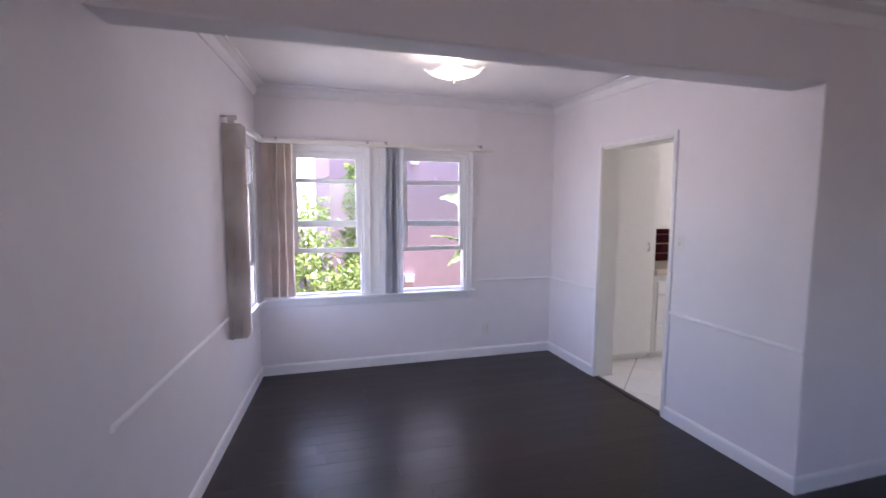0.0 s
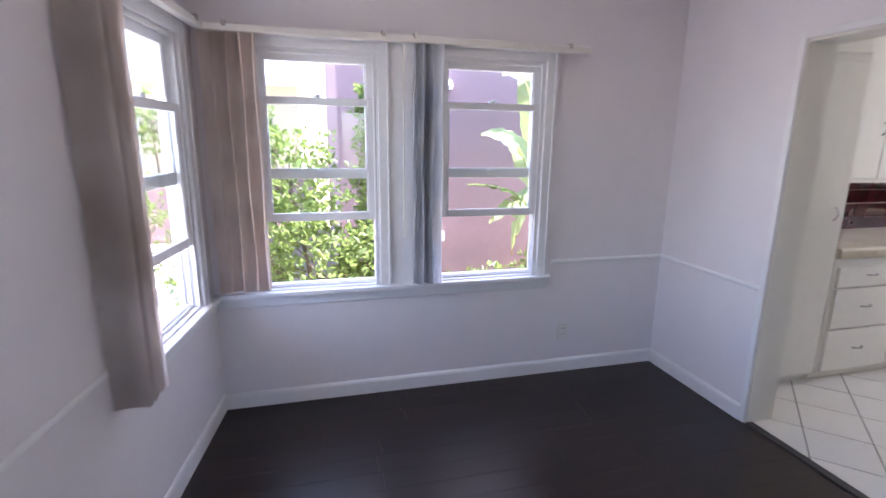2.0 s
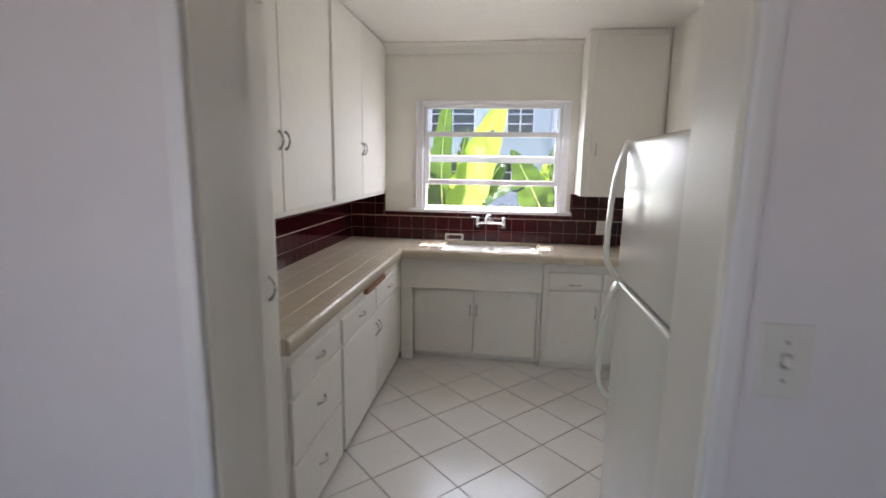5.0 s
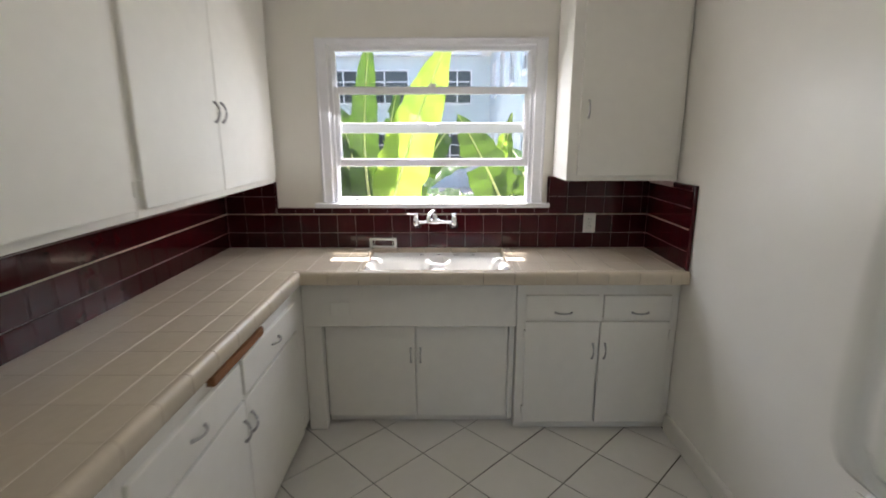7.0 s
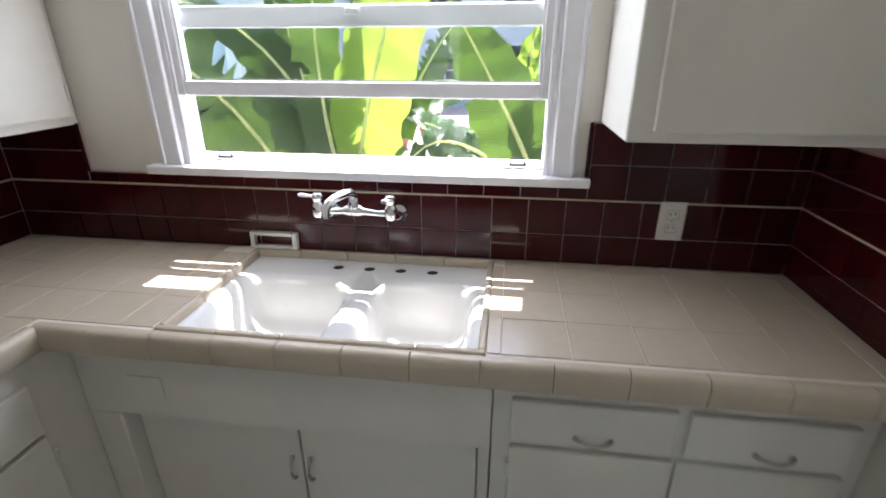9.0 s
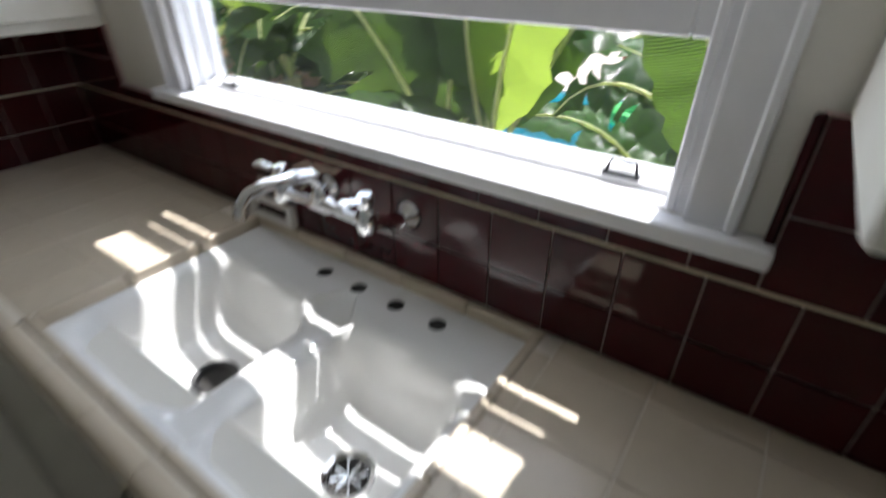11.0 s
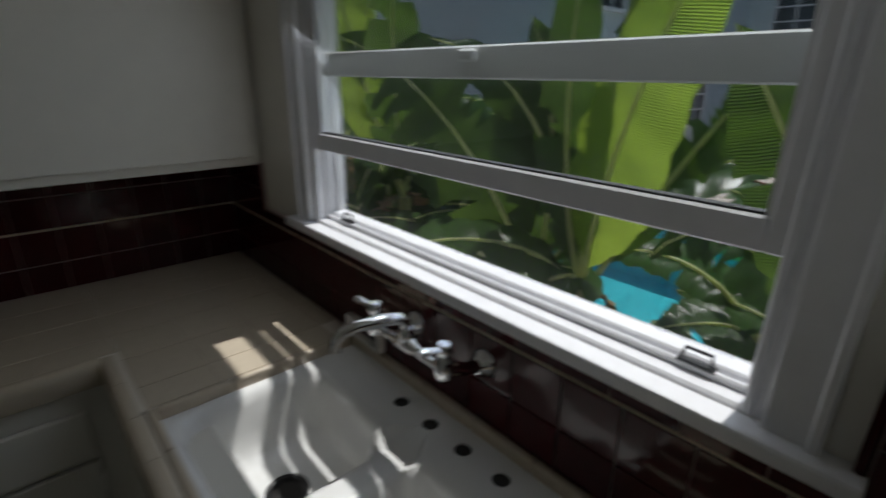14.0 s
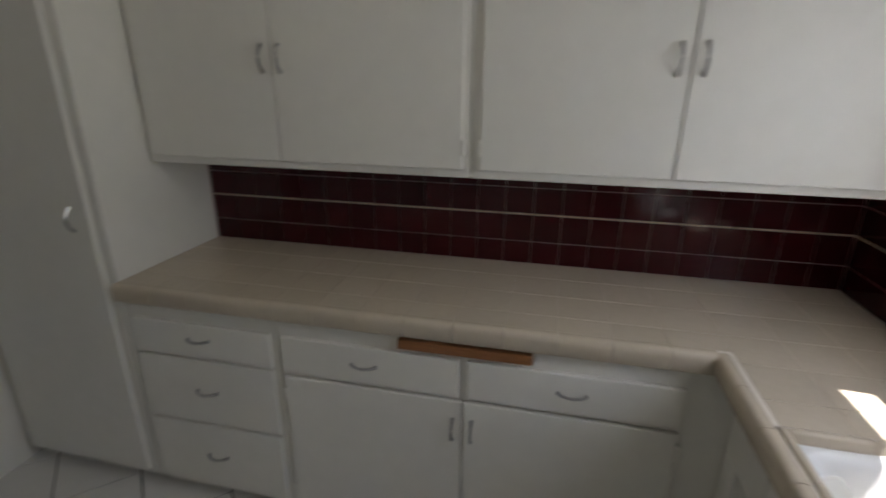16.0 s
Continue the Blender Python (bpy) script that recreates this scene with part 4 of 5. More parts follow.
bridge = tube(bmesh.new(), [(VX, VN, 1.086), (VX, VN - 0.035, 1.084), (VX, PY + 0.03, 1.088), (VX, PY + 0.018, 1.090), (VX, PY - 0.018, 1.090), (VX, PY - 0.03, 1.088), (VX, VS + 0.035, 1.084), (VX, VS, 1.086)], [0.012, 0.009, 0.011, 0.017, 0.017, 0.011, 0.009, 0.012], 12)
part("bridge", bridge, CHROME, tap, smooth=True)
part("spout_collar", lathe(bmesh.new(), [(0.016, 0.0), (0.018, 0.008), (0.015, 0.024), (0.013, 0.030)], (VX, PY, 1.096), 18), CHROME, tap, smooth=True)
spout = tube(bmesh.new(), [(VX + 0.001, PY, 1.118), (VX - 0.003, PY + 0.001, 1.136), (VX - 0.016, PY + 0.004, 1.148), (VX - 0.045, PY + 0.010, 1.152), (VX - 0.095, PY + 0.022, 1.152), (VX - 0.122, PY + 0.028, 1.146), (VX - 0.136, PY + 0.031, 1.132), (VX - 0.139, PY + 0.032, 1.112)], [0.011, 0.012, 0.0125, 0.0125, 0.0115, 0.011, 0.011, 0.0115], 14)
part("spout", spout, CHROME, tap, smooth=True)

# recessed soap dish
dish = thing("soap_dish", (5.90, 3.94, 0.915), "cream ceramic soap dish set into the backsplash", "soap dish")
bm = bmesh.new()
for y0, y1, z0, z1 in ((3.86, 3.876, 0.916, 0.972), (4.004, 4.02, 0.916, 0.972), (3.876, 4.004, 0.960, 0.972), (3.876, 4.004, 0.916, 0.926)):
    box(bm, 5.882, 5.908, y0, y1, z0, z1, bevel=0.004, seg=2)
box(bm, 5.904, 5.908, 3.876, 4.004, 0.926, 0.960)
part("tray", bm, IVORY, dish)

# ---- refrigerator ----
fr = thing("refrigerator", (3.28, 2.68, 0), "cream-white top-freezer refrigerator with long curved handles", "refrigerator")
part("body", boxed(2.855, 3.580, 2.39, 3.028, 0.03, 1.645, bevel=0.012, seg=2), FRIDGE, fr)
UPPER = ((3.092, 1.652), (3.102, 1.625), (3.117, 1.580), (3.129, 1.520), (3.137, 1.440), (3.141, 1.350), (3.142, 1.280), (3.137, 1.235), (3.123, 1.203), (3.107, 1.186), (3.092, 1.178))
LOWER = ((3.092, 1.152), (3.108, 1.125), (3.123, 1.080), (3.134, 1.020), (3.140, 0.950), (3.142, 0.880), (3.140, 0.810), (3.136, 0.770), (3.123, 0.742), (3.107, 0.726), (3.092, 0.718))
for z0, z1, path in ((1.171, 1.656, UPPER), (0.075, 1.159, LOWER)):
    d = part("freezer_door" if z0 > 1 else "door", boxed(2.852, 3.583, 3.033, 3.093, z0, z1, bevel=0.016, seg=3), FRIDGE, fr, smooth=True)
    part("handle", strap(bmesh.new(), 3.560, path, (0.052, 0.048, 0.042, 0.036, 0.033, 0.032, 0.033, 0.036, 0.042, 0.048, 0.05), 0.017), FRIDGE, d, smooth=True)
part("gasket", boxed(2.86, 3.575, 3.027, 3.034, 0.08, 1.642), DARK, fr, "dark door gasket")
part("kick_grille", boxed(2.87, 3.57, 3.0, 3.026, 0.0, 0.07, bevel=0.003), DARK, fr)

at["origin"] = Vector((0, 0, 0))

# ---- outdoors ----
GZ = -0.62
PX0, PX1, PY0, PY1 = 8.45, 13.4, 3.7, 8.4        # the pool
bm = bmesh.new()
R = 400


def rect(bm, x0, x1, y0, y1, z):
    return bm.faces.new([bm.verts.new(p) for p in ((x0, y0, z), (x1, y0, z), (x1, y1, z), (x0, y1, z))])


for a in ((-R, PX0, -R, R), (PX1, R, -R, R), (PX0, PX1, -R, PY0), (PX0, PX1, PY1, R)):
    rect(bm, *a, GZ)
bmesh.ops.remove_doubles(bm, verts=bm.verts, dist=1e-4)
structure("ground", bm, DIRT, "dry earth with sparse grass round the house")
bm = bmesh.new()
for a in ((7.95, PX0 - 0.002, 1.9, 8.6), (PX1 + 0.002, 23.9, 1.9, 8.6), (PX0 - 0.002, PX1 + 0.002, 1.9, PY0 - 0.002), (PX0 - 0.002, PX1 + 0.002, PY1 + 0.002, 8.6)):
    box(bm, *a, GZ, GZ + 0.04)
structure("pavement", bm, PATIO, "pale concrete patio round the pool")
bm = bmesh.new()
box(bm, -9.0, -1.2, 5.2, 17.0, GZ, GZ + 0.05)
structure("pavement_driveway", bm, PATIO, "pale concrete driveway beside the house")
bm = bmesh.new()
box(bm, PX0, PX1, PY0, PY1, GZ - 1.2, GZ - 1.15)
box(bm, PX0, PX0 + 0.05, PY0, PY1, GZ - 1.15, GZ)
box(bm, PX1 - 0.05, PX1, PY0, PY1, GZ - 1.15, GZ)
box(bm, PX0 + 0.05, PX1 - 0.05, PY0, PY0 + 0.05, GZ - 1.15, GZ)
box(bm, PX0 + 0.05, PX1 - 0.05, PY1 - 0.05, PY1, GZ - 1.15, GZ)
structure("pool_basin", bm, POOLIN, "turquoise plastered swimming pool basin")
WATER = glass("pool_water", 0.02, (0.55, 0.93, 0.95), 1.33)
bm = bmesh.new()
box(bm, PX0 + 0.05, PX1 - 0.05, PY0 + 0.05, PY1 - 0.05, GZ - 0.12, GZ - 0.10)
water = structure("water", bm, WATER, "clear turquoise pool water")
water.visible_shadow = False
bm = bmesh.new()
for k in range(28):
    a = 2 * math.pi * k / 28
    b = 2 * math.pi * (k + 1) / 28
    tube(bm, [(12.9 + 0.38 * math.cos(a), 4.6 + 0.38 * math.sin(a), GZ - 0.03), (12.9 + 0.38 * math.cos(b), 4.6 + 0.38 * math.sin(b), GZ - 0.03)], 0.12, 8)
FLOAT = material("green_vinyl", (0.10, 0.50, 0.12), 0.3, vary=0.15, scale=4)
solid("pool_float", bm, FLOAT, "green inflatable ring floating on the pool", "pool float", smooth=True)

# blue-grey courtyard building: back wing and two side wings
def far_window(parent, axis, face, u, z, w, h, way, bars=2):
    """A white-framed window set on a far wall: frame, panes and a sill."""
    bm = bmesh.new()

    def put(b, u0, u1, d0, d1, z0, z1):
        lo, hi = sorted((face + way * d0, face + way * d1))
        if axis == "x":
            box(b, lo, hi, u0, u1, z0, z1)
        else:
            box(b, u0, u1, lo, hi, z0, z1)
    put(bm, u - w / 2, u + w / 2, -0.06, 0.01, z - h / 2, z + h / 2)
    win = part("window", bm, WINDARK, parent, "dark window with a white frame")
    bm = bmesh.new()
    t = 0.06
    for u0, u1, z0, z1 in ((u - w / 2 - t, u - w / 2, z - h / 2, z + h / 2), (u + w / 2, u + w / 2 + t, z - h / 2, z + h / 2), (u - w / 2 - t, u + w / 2 + t, z + h / 2, z + h / 2 + t)):
        put(bm, u0, u1, 0.0, 0.05, z0, z1)
    for k in range(1, bars):
        uu = u - w / 2 + w * k / bars
        put(bm, uu - 0.025, uu + 0.025, 0.012, 0.035, z - h / 2, z + h / 2)
    for k in range(1, 3):
        put(bm, u - w / 2, u + w / 2, 0.0125, 0.03, z - h / 2 + h * k / 3 - 0.02, z - h / 2 + h * k / 3 + 0.02)
    part("frame", bm, SASH, win)
    bm = bmesh.new()
    put(bm, u - w / 2 - 0.1, u + w / 2 + 0.1, 0.0, 0.1, z - h / 2 - 0.08, z - h / 2)
    part("sill", bm, SASH, win)


apt = thing("apartment_building", (24, 5, GZ), "two-storey blue-grey stucco apartment building round a pool court", "building")
bm = bmesh.new()
box(bm, 24.0, 30.0, -8.0, 20.0, GZ, 4.75)
part("wall", bm, BLUEGREY, apt)
part("wall", boxed(11.6, 23.99, -6.0, 1.55, GZ, 4.75), BLUEGREY, apt)
part("wall", boxed(14.5, 23.99, 8.9, 16.0, GZ, 4.75), BLUEGREY, apt)
for a in ((23.6, 30.4, -8.4, 20.4), (11.2, 23.6, -6.4, 1.95), (14.1, 23.6, 8.5, 16.4)):
    bm = bmesh.new()
    x0, x1, y0, y1 = a
    box(bm, x0, x1, y0, y1, 4.75, 4.93)
    ro = part("eave", bm, SASH, apt, "white eave board")
    bm = bmesh.new()
    lo = [bm.verts.new(p) for p in ((x0, y0, 4.93), (x1, y0, 4.93), (x1, y1, 4.93), (x0, y1, 4.93))]
    s = min(x1 - x0, y1 - y0) * 0.45
    hi = [bm.verts.new(p) for p in ((x0 + s, y0 + s, 6.6), (x1 - s, y0 + s, 6.6), (x1 - s, y1 - s, 6.6), (x0 + s, y1 - s, 6.6))]
    skin(bm, lo, hi)
    bm.faces.new(hi)
    bm.faces.new(lo[::-1])
    part("roof", bm, ROOFRED, apt, "faded pink shingle roof")
for u in (2.9, 5.9, 7.6, -2.0, 11.0):
    far_window(apt, "x", 24.0, u, 3.55, 1.1 if u != 5.9 else 1.9, 1.25, -1)
for u in (3.2, 5.6, 7.7):
    far_window(apt, "x", 24.0, u, 1.0, 1.3, 1.3, -1)
for u in (12.9, 14.6, 17.0, 19.5, 22.0):
    far_window(apt, "y", 1.55, u, 3.6, 0.9, 1.15, 1)
    far_window(apt, "y", 1.55, u, 1.25 if u < 13 else 1.05, 0.7 if u < 13 else 1.0, 0.65 if u < 13 else 1.3, 1)
for u in (15.6, 18.2, 21.0):
    far_window(apt, "y", 8.9, u, 3.6, 0.9, 1.15, -1)
    far_window(apt, "y", 8.9, u, 1.0, 1.0, 1.3, -1)

# mauve neighbour to the north, and cream house to the north-west
nb = thing("neighbour_house", (4, 9, GZ), "mauve stucco neighbouring house, plain side wall", "house")
part("wall", boxed(0.53, 9.0, 8.4, 14.0, GZ, 5.2, bevel=0.02), PINK, nb)
part("roof", boxed(0.43, 9.1, 8.3, 14.1, 5.2, 5.35), ROOFRED, nb, "flat roof edge")
bm = bmesh.new()
for k in range(4):
    box(bm, 1.48, 1.76, 8.385, 8.40, 2.47 + k * 0.035, 2.485 + k * 0.035)
part("vent", bm, DARK, nb, "dark louvred vent")
bm = bmesh.new()
box(bm, 1.90, 2.02, 8.26, 8.40, 2.20, 2.26, bevel=0.01)
lathe(bm, [(0.05, 0.0), (0.075, -0.07), (0.06, -0.12)], (1.96, 8.31, 2.32), 14)
part("wall_light", bm, SASH, nb, "white wall light")
part("meter_box", boxed(1.80, 1.95, 8.33, 8.40, 0.17, 0.30, bevel=0.008), SASH, nb, "small white meter box")
cream = thing("neighbour_house", (-4, 19, GZ), "cream stucco house with a flat roof in strong sun", "house")
part("wall", boxed(-12.0, -0.2, 17.0, 24.0, GZ, 3.0), CREAMST, cream)
part("eave", boxed(-12.3, 0.1, 16.6, 24.2, 3.0, 3.2), SASH, cream, "white eave board")
for u in (-2.6, -5.0):
    far_window(cream, "y", 17.0, u, 1.4, 1.2, 1.2, -1)
gw = thing("garden_wall", (-4.5, 12.5, GZ), "low sunlit pink garden wall along the driveway", "wall")
part("wall", boxed(-9.0, 0.2, 12.6, 12.8, GZ, 0.75, bevel=0.01), PINK, gw)
part("coping", boxed(-9.05, 0.25, 12.56, 12.84, 0.75, 0.82, bevel=0.01), PATIO, gw, "pale coping")


# ---- plants ----
def leaf_mesh(bm, p0, p1, p2, width, facing, rng, rows=26, fold=0.22, droop=0.12, torn=0.35, stalk=0.12):
    """A banana leaf blade along the curve p0, p1, p2: folded at the midrib, drooping and torn at its edges."""
    uvl = bm.loops.layers.uv.verify()
    p0, p1, p2, facing = Vector(p0), Vector(p1), Vector(p2), Vector(facing).normalized()
    length = (p1 - p0).length + (p2 - p1).length
    cols = (-1.0, -0.62, -0.25, 0.0, 0.25, 0.62, 1.0)
    grid = []
    tears = [[rng.random() < torn * 0.5 for _ in range(rows + 1)] for _ in range(2)]
    for i in range(rows + 1):
        s = i / rows
        t = stalk + (1 - stalk) * s
        c = p0 * (1 - t) ** 2 + p1 * 2 * t * (1 - t) + p2 * t * t
        d = ((p1 - p0) * (1 - t) + (p2 - p1) * t).normalized()
        side = d.cross(facing)
        side = side.normalized() if side.length > 1e-3 else Vector((0, 1, 0))
        up = side.cross(d).normalized()
        half = width / 2 * min(1.0, max(s, 0.004) * 5) ** 0.7 * (1 - max(0.0, (s - 0.35) / 0.65) ** 2.0) ** 0.9 + 0.003
        row = []
        for u in cols:
            k = 0 if u < 0 else 1
            h = half
            if abs(u) == 1.0:
                h *= 1 + 0.05 * math.sin(i * 2.1 + k) + rng.uniform(-0.04, 0.03) - (0.1 * rng.random() if tears[k][i] else 0)
            off = up * (h * (fold * abs(u) - droop * 2.2 * u * u)) + up * (0.012 * math.sin(i * 1.7 + u * 2))
            row.append(bm.verts.new(c + side * (u * h) + off))
        grid.append(row)
    for i in range(rows):
        for j in range(len(cols) - 1):
            k, edge = (0, 2 - j) if j < 3 else (1, j - 3)
            if torn > 0.05 and rows > 8 and tears[k][i] and 3 < i < rows - 2 and edge:      # a split that runs in from the edge
                if edge == 1:
                    a, b = (j + 1, j) if j < 3 else (j, j + 1)
                    bm.faces.new((grid[i][a], grid[i + 1][b], grid[i + 1][a])).smooth = True
                continue
            f = bm.faces.new((grid[i][j], grid[i][j + 1], grid[i + 1][j + 1], grid[i + 1][j]))
            for lp, (a, b) in zip(f.loops, ((i, j), (i, j + 1), (i + 1, j + 1), (i + 1, j))):
                lp[uvl].uv = (cols[b] * 0.2, a / rows * length - abs(cols[b]) * 0.05)
            f.smooth = True
    return bm


def midrib(bm, p0, p1, p2, r, facing=(0, 0, 0)):
    """The rib along a leaf, standing proud on the side that it faces."""
    p0, p1, p2 = Vector(p0), Vector(p1), Vector(p2)
    lift = Vector(facing).normalized() * 0.012
    pts = [p0 * (1 - t) ** 2 + p1 * 2 * t * (1 - t) + p2 * t * t + lift for t in [i / 10 for i in range(11)]]
    return tube(bm, pts, [r * (1 - 0.85 * i / 10) for i in range(11)], 5)


def banana(base, height, leaves, label, seed, extra=0, lean=(0, 0), reach=1.0, lit_leaves=(), lit_mat=None):
    """A banana plant: a sheathed stem and its leaves; leaves are (a point half-way, tip, width, facing). extra: further leaves spread at random."""
    rng = random.Random(seed)
    x, y = base
    ob = thing("banana_plant", (x, y, GZ), label, "plant", "banana plants")
    top = Vector((x + lean[0], y + lean[1], height))
    bm = bmesh.new()
    tube(bm, [(x, y, GZ), (x + lean[0] * 0.4, y + lean[1] * 0.4, GZ + (height - GZ) * 0.5), top], [0.085, 0.07, 0.045], 10)
    for k in range(4):
        a = k * 1.7
        tube(bm, [(x + 0.06 * math.cos(a), y + 0.06 * math.sin(a), GZ + 0.02), (x + 0.07 * math.cos(a) + lean[0] * 0.5, y + 0.07 * math.sin(a) + lean[1] * 0.5, GZ + (height - GZ) * 0.55), tuple(top + Vector((0.03 * math.cos(a), 0.03 * math.sin(a), -0.05)))], [0.05, 0.03, 0.012], 6)
    part("stem", bm, STEM, ob, smooth=True)
    todo = []
    for mid, tip, width, facing in leaves:
        mid, tip = Vector(mid), Vector(tip)
        todo.append(((mid - top * 0.25 - tip * 0.25) * 2, tip, width, facing))
    for k in range(extra):
        a = 2.4 * k + rng.uniform(-0.5, 0.5) + seed
        ln = rng.uniform(0.8, 1.4) * reach
        rise = rng.uniform(0.35, 1.0)
        bend = top + Vector((0.35 * ln * math.cos(a), 0.35 * ln * math.sin(a), 0.75 * ln * rise))
        tip = top + Vector((ln * math.cos(a), ln * math.sin(a), ln * rng.uniform(0.0, 0.8) * rise))
        todo.append((tuple(bend), tuple(tip), rng.uniform(0.26, 0.44), (-0.5, -0.1, 0.85)))
    for k, (bend, tip, width, facing) in enumerate(todo):
        # the listed leaves get a colour with sunlight already in it
        bm = leaf_mesh(bmesh.new(), top, bend, tip, width, facing, rng, torn=0.04 if k in lit_leaves and k < 2 else rng.uniform(0.05, 0.5))
        lf = part("leaf", bm, (lit_mat or LITLEAF) if k in lit_leaves else BANANA, ob, "light-coloured banana leaf, sunlight put into its colour" if k in lit_leaves else "broad green banana leaf")
        part("midrib", midrib(bmesh.new(), top, bend, tip, 0.017, facing), BANANAMID, lf, "pale midrib", smooth=True)
    for k in range(2):                                        # withered leaves hang by the stem
        a = seed + 2.9 * k
        bend = top + Vector((0.22 * math.cos(a), 0.22 * math.sin(a), 0.1))
        tip = top + Vector((0.32 * math.cos(a), 0.32 * math.sin(a), -0.6))
        part("dry_leaf", leaf_mesh(bmesh.new(), top, bend, tip, 0.16, (math.cos(a), math.sin(a), 0.2), rng, torn=0.9), DRYLEAF, ob, "withered brown leaf")
    return ob


FACE = (-1, 0.05, 0.25)
banana((7.30, 3.98), 0.55, [((7.05, 3.74, 1.42), (7.02, 3.38, 2.32), 0.42, FACE), ((7.2, 4.10, 1.35), (7.1, 4.0, 2.4), 0.27, (-0.9, -0.35, 0.25)),
       ((7.15, 3.92, 1.3), (7.15, 3.80, 1.95), 0.22, (-0.9, 0.4, 0.2)), ((7.2, 4.3, 1.4), (6.95, 4.75, 1.75), 0.3, (-0.7, 0.2, 0.7)), ((7.05, 3.98, 0.72), (6.85, 4.24, 0.40), 0.34, (-0.7, 0, 0.7)), ((7.35, 3.60, 1.3), (7.4, 3.36, 1.66), 0.26, (-0.9, 0.3, 0.3))],
       "tall banana plant with bright backlit leaves by the sink window", 3, extra=1, lit_leaves=(0,))
banana((7.30, 4.30), 0.50, [((6.98, 4.62, 1.34), (6.80, 5.35, 1.78), 0.62, (-0.9, -0.35, 0.35)), ((7.25, 4.2, 1.25), (7.25, 4.38, 1.85), 0.36, (-1, -0.3, 0.1)),
       ((7.0, 4.62, 0.68), (6.88, 4.84, 0.20), 0.30, (-1, -0.3, 0.2)), ((7.0, 4.32, 0.66), (6.88, 4.18, 0.30), 0.30, (-1, 0.1, 0.2)), ((7.4, 4.95, 1.3), (7.35, 5.55, 1.62), 0.34, (-0.8, -0.4, 0.5)), ((7.3, 4.7, 1.2), (7.25, 5.1, 1.2), 0.34, (-0.8, -0.3, 0.6))],
       "broad dark green banana plant by the sink window", 5, extra=1)
banana((7.12, 2.80), 0.62, [((6.87, 3.06, 1.22), (6.78, 3.34, 1.72), 0.36, (-1, 0.1, 0.3)), ((6.98, 2.98, 1.22), (7.0, 2.95, 1.62), 0.17, (-1, -0.6, 0.1)),
       ((6.92, 2.73, 1.2), (6.9, 2.82, 1.58), 0.16, (-0.8, -0.7, 0.2)), ((6.85, 2.72, 1.22), (6.75, 2.55, 1.62), 0.34, (-0.9, 0.2, 0.3)),
       ((7.2, 2.92, 1.25), (7.2, 2.88, 1.75), 0.15, (-1, -0.2, 0.2)), ((7.2, 3.3, 1.02), (7.15, 3.62, 0.90), 0.30, (-0.6, 0, 0.8)), ((6.82, 2.80, 0.92), (6.74, 2.76, 0.66), 0.30, (-0.9, 0, 0.45))],
       "banana plant with upright and folded leaves by the sink window", 8, lit_leaves=(1,))
banana((6.95, 2.62), 0.30, [((6.62, 3.02, 0.72), (6.52, 3.42, 0.66), 0.36, (-0.75, 0, 0.65)), ((6.62, 2.78, 0.84), (6.58, 2.68, 0.62), 0.12, (-1, 0, 0.2)),
       ((6.80, 2.60, 0.76), (6.74, 2.52, 1.02), 0.26, (-0.9, 0.2, 0.4)), ((6.8, 2.95, 0.55), (6.7, 3.1, 0.30), 0.28, (-0.8, 0, 0.6))],
       "low banana plant with one long arched leaf under the window", 12, lit_leaves=(2,))
banana((7.15, 5.25), 0.85, [((6.95, 5.05, 1.55), (6.75, 4.78, 2.15), 0.34, (-0.6, -0.7, 0.4)), ((6.9, 5.35, 1.7), (6.7, 5.3, 2.35), 0.36, (-0.6, -0.7, 0.4)), ((7.1, 5.6, 1.6), (7.0, 5.9, 2.2), 0.34, (-0.5, -0.8, 0.4)), ((6.9, 5.1, 1.15), (6.65, 5.0, 0.95), 0.3, (-0.6, -0.6, 0.6))],
       "tall banana plant with sunlit yellow-green leaves beside the house", 19, extra=1, lit_leaves=(1, 2))
banana((7.8, 4.1), -0.2, [], "low banana plant at the pool's edge", 143, extra=4, reach=0.5, lit_leaves=(1,))
banana((7.65, 5.0), 0.95, [], "tall banana plant at the back of the bed", 23, extra=7, reach=0.8)
banana((7.85, 5.9), 1.0, [], "tall banana plant at the back of the bed", 27, extra=7, reach=0.9)
banana((7.6, 6.6), 0.9, [], "tall banana plant at the back of the bed", 33, extra=7)
banana((7.3, 5.6), 0.5, [((7.0, 5.45, 0.8), (6.8, 5.2, 0.7), 0.4, FACE)], "banana plant among others in the bed", 13, extra=6)
banana((7.5, 2.1), 0.55, [], "banana plant among others in the bed", 17, extra=6)
banana((8.0, 3.35), 0.3, [], "banana plant among others in the bed", 21, extra=5, reach=0.8)
banana((7.9, 5.1), 0.5, [], "banana plant among others in the bed", 29, extra=6, reach=0.9)
banana((8.2, 6.3), 0.5, [], "banana plant among others in the bed", 31, extra=6)
banana((8.1, 2.5), 0.6, [], "banana plant among others in the bed", 37, extra=6, reach=0.9)
banana((7.75, 2.75), 0.1, [], "low banana plant among others in the bed", 47, extra=7, reach=0.8)
banana((7.0, 5.0), -0.1, [], "low banana plant among others in the bed", 59, extra=6, reach=0.7, lit_leaves=(2,))
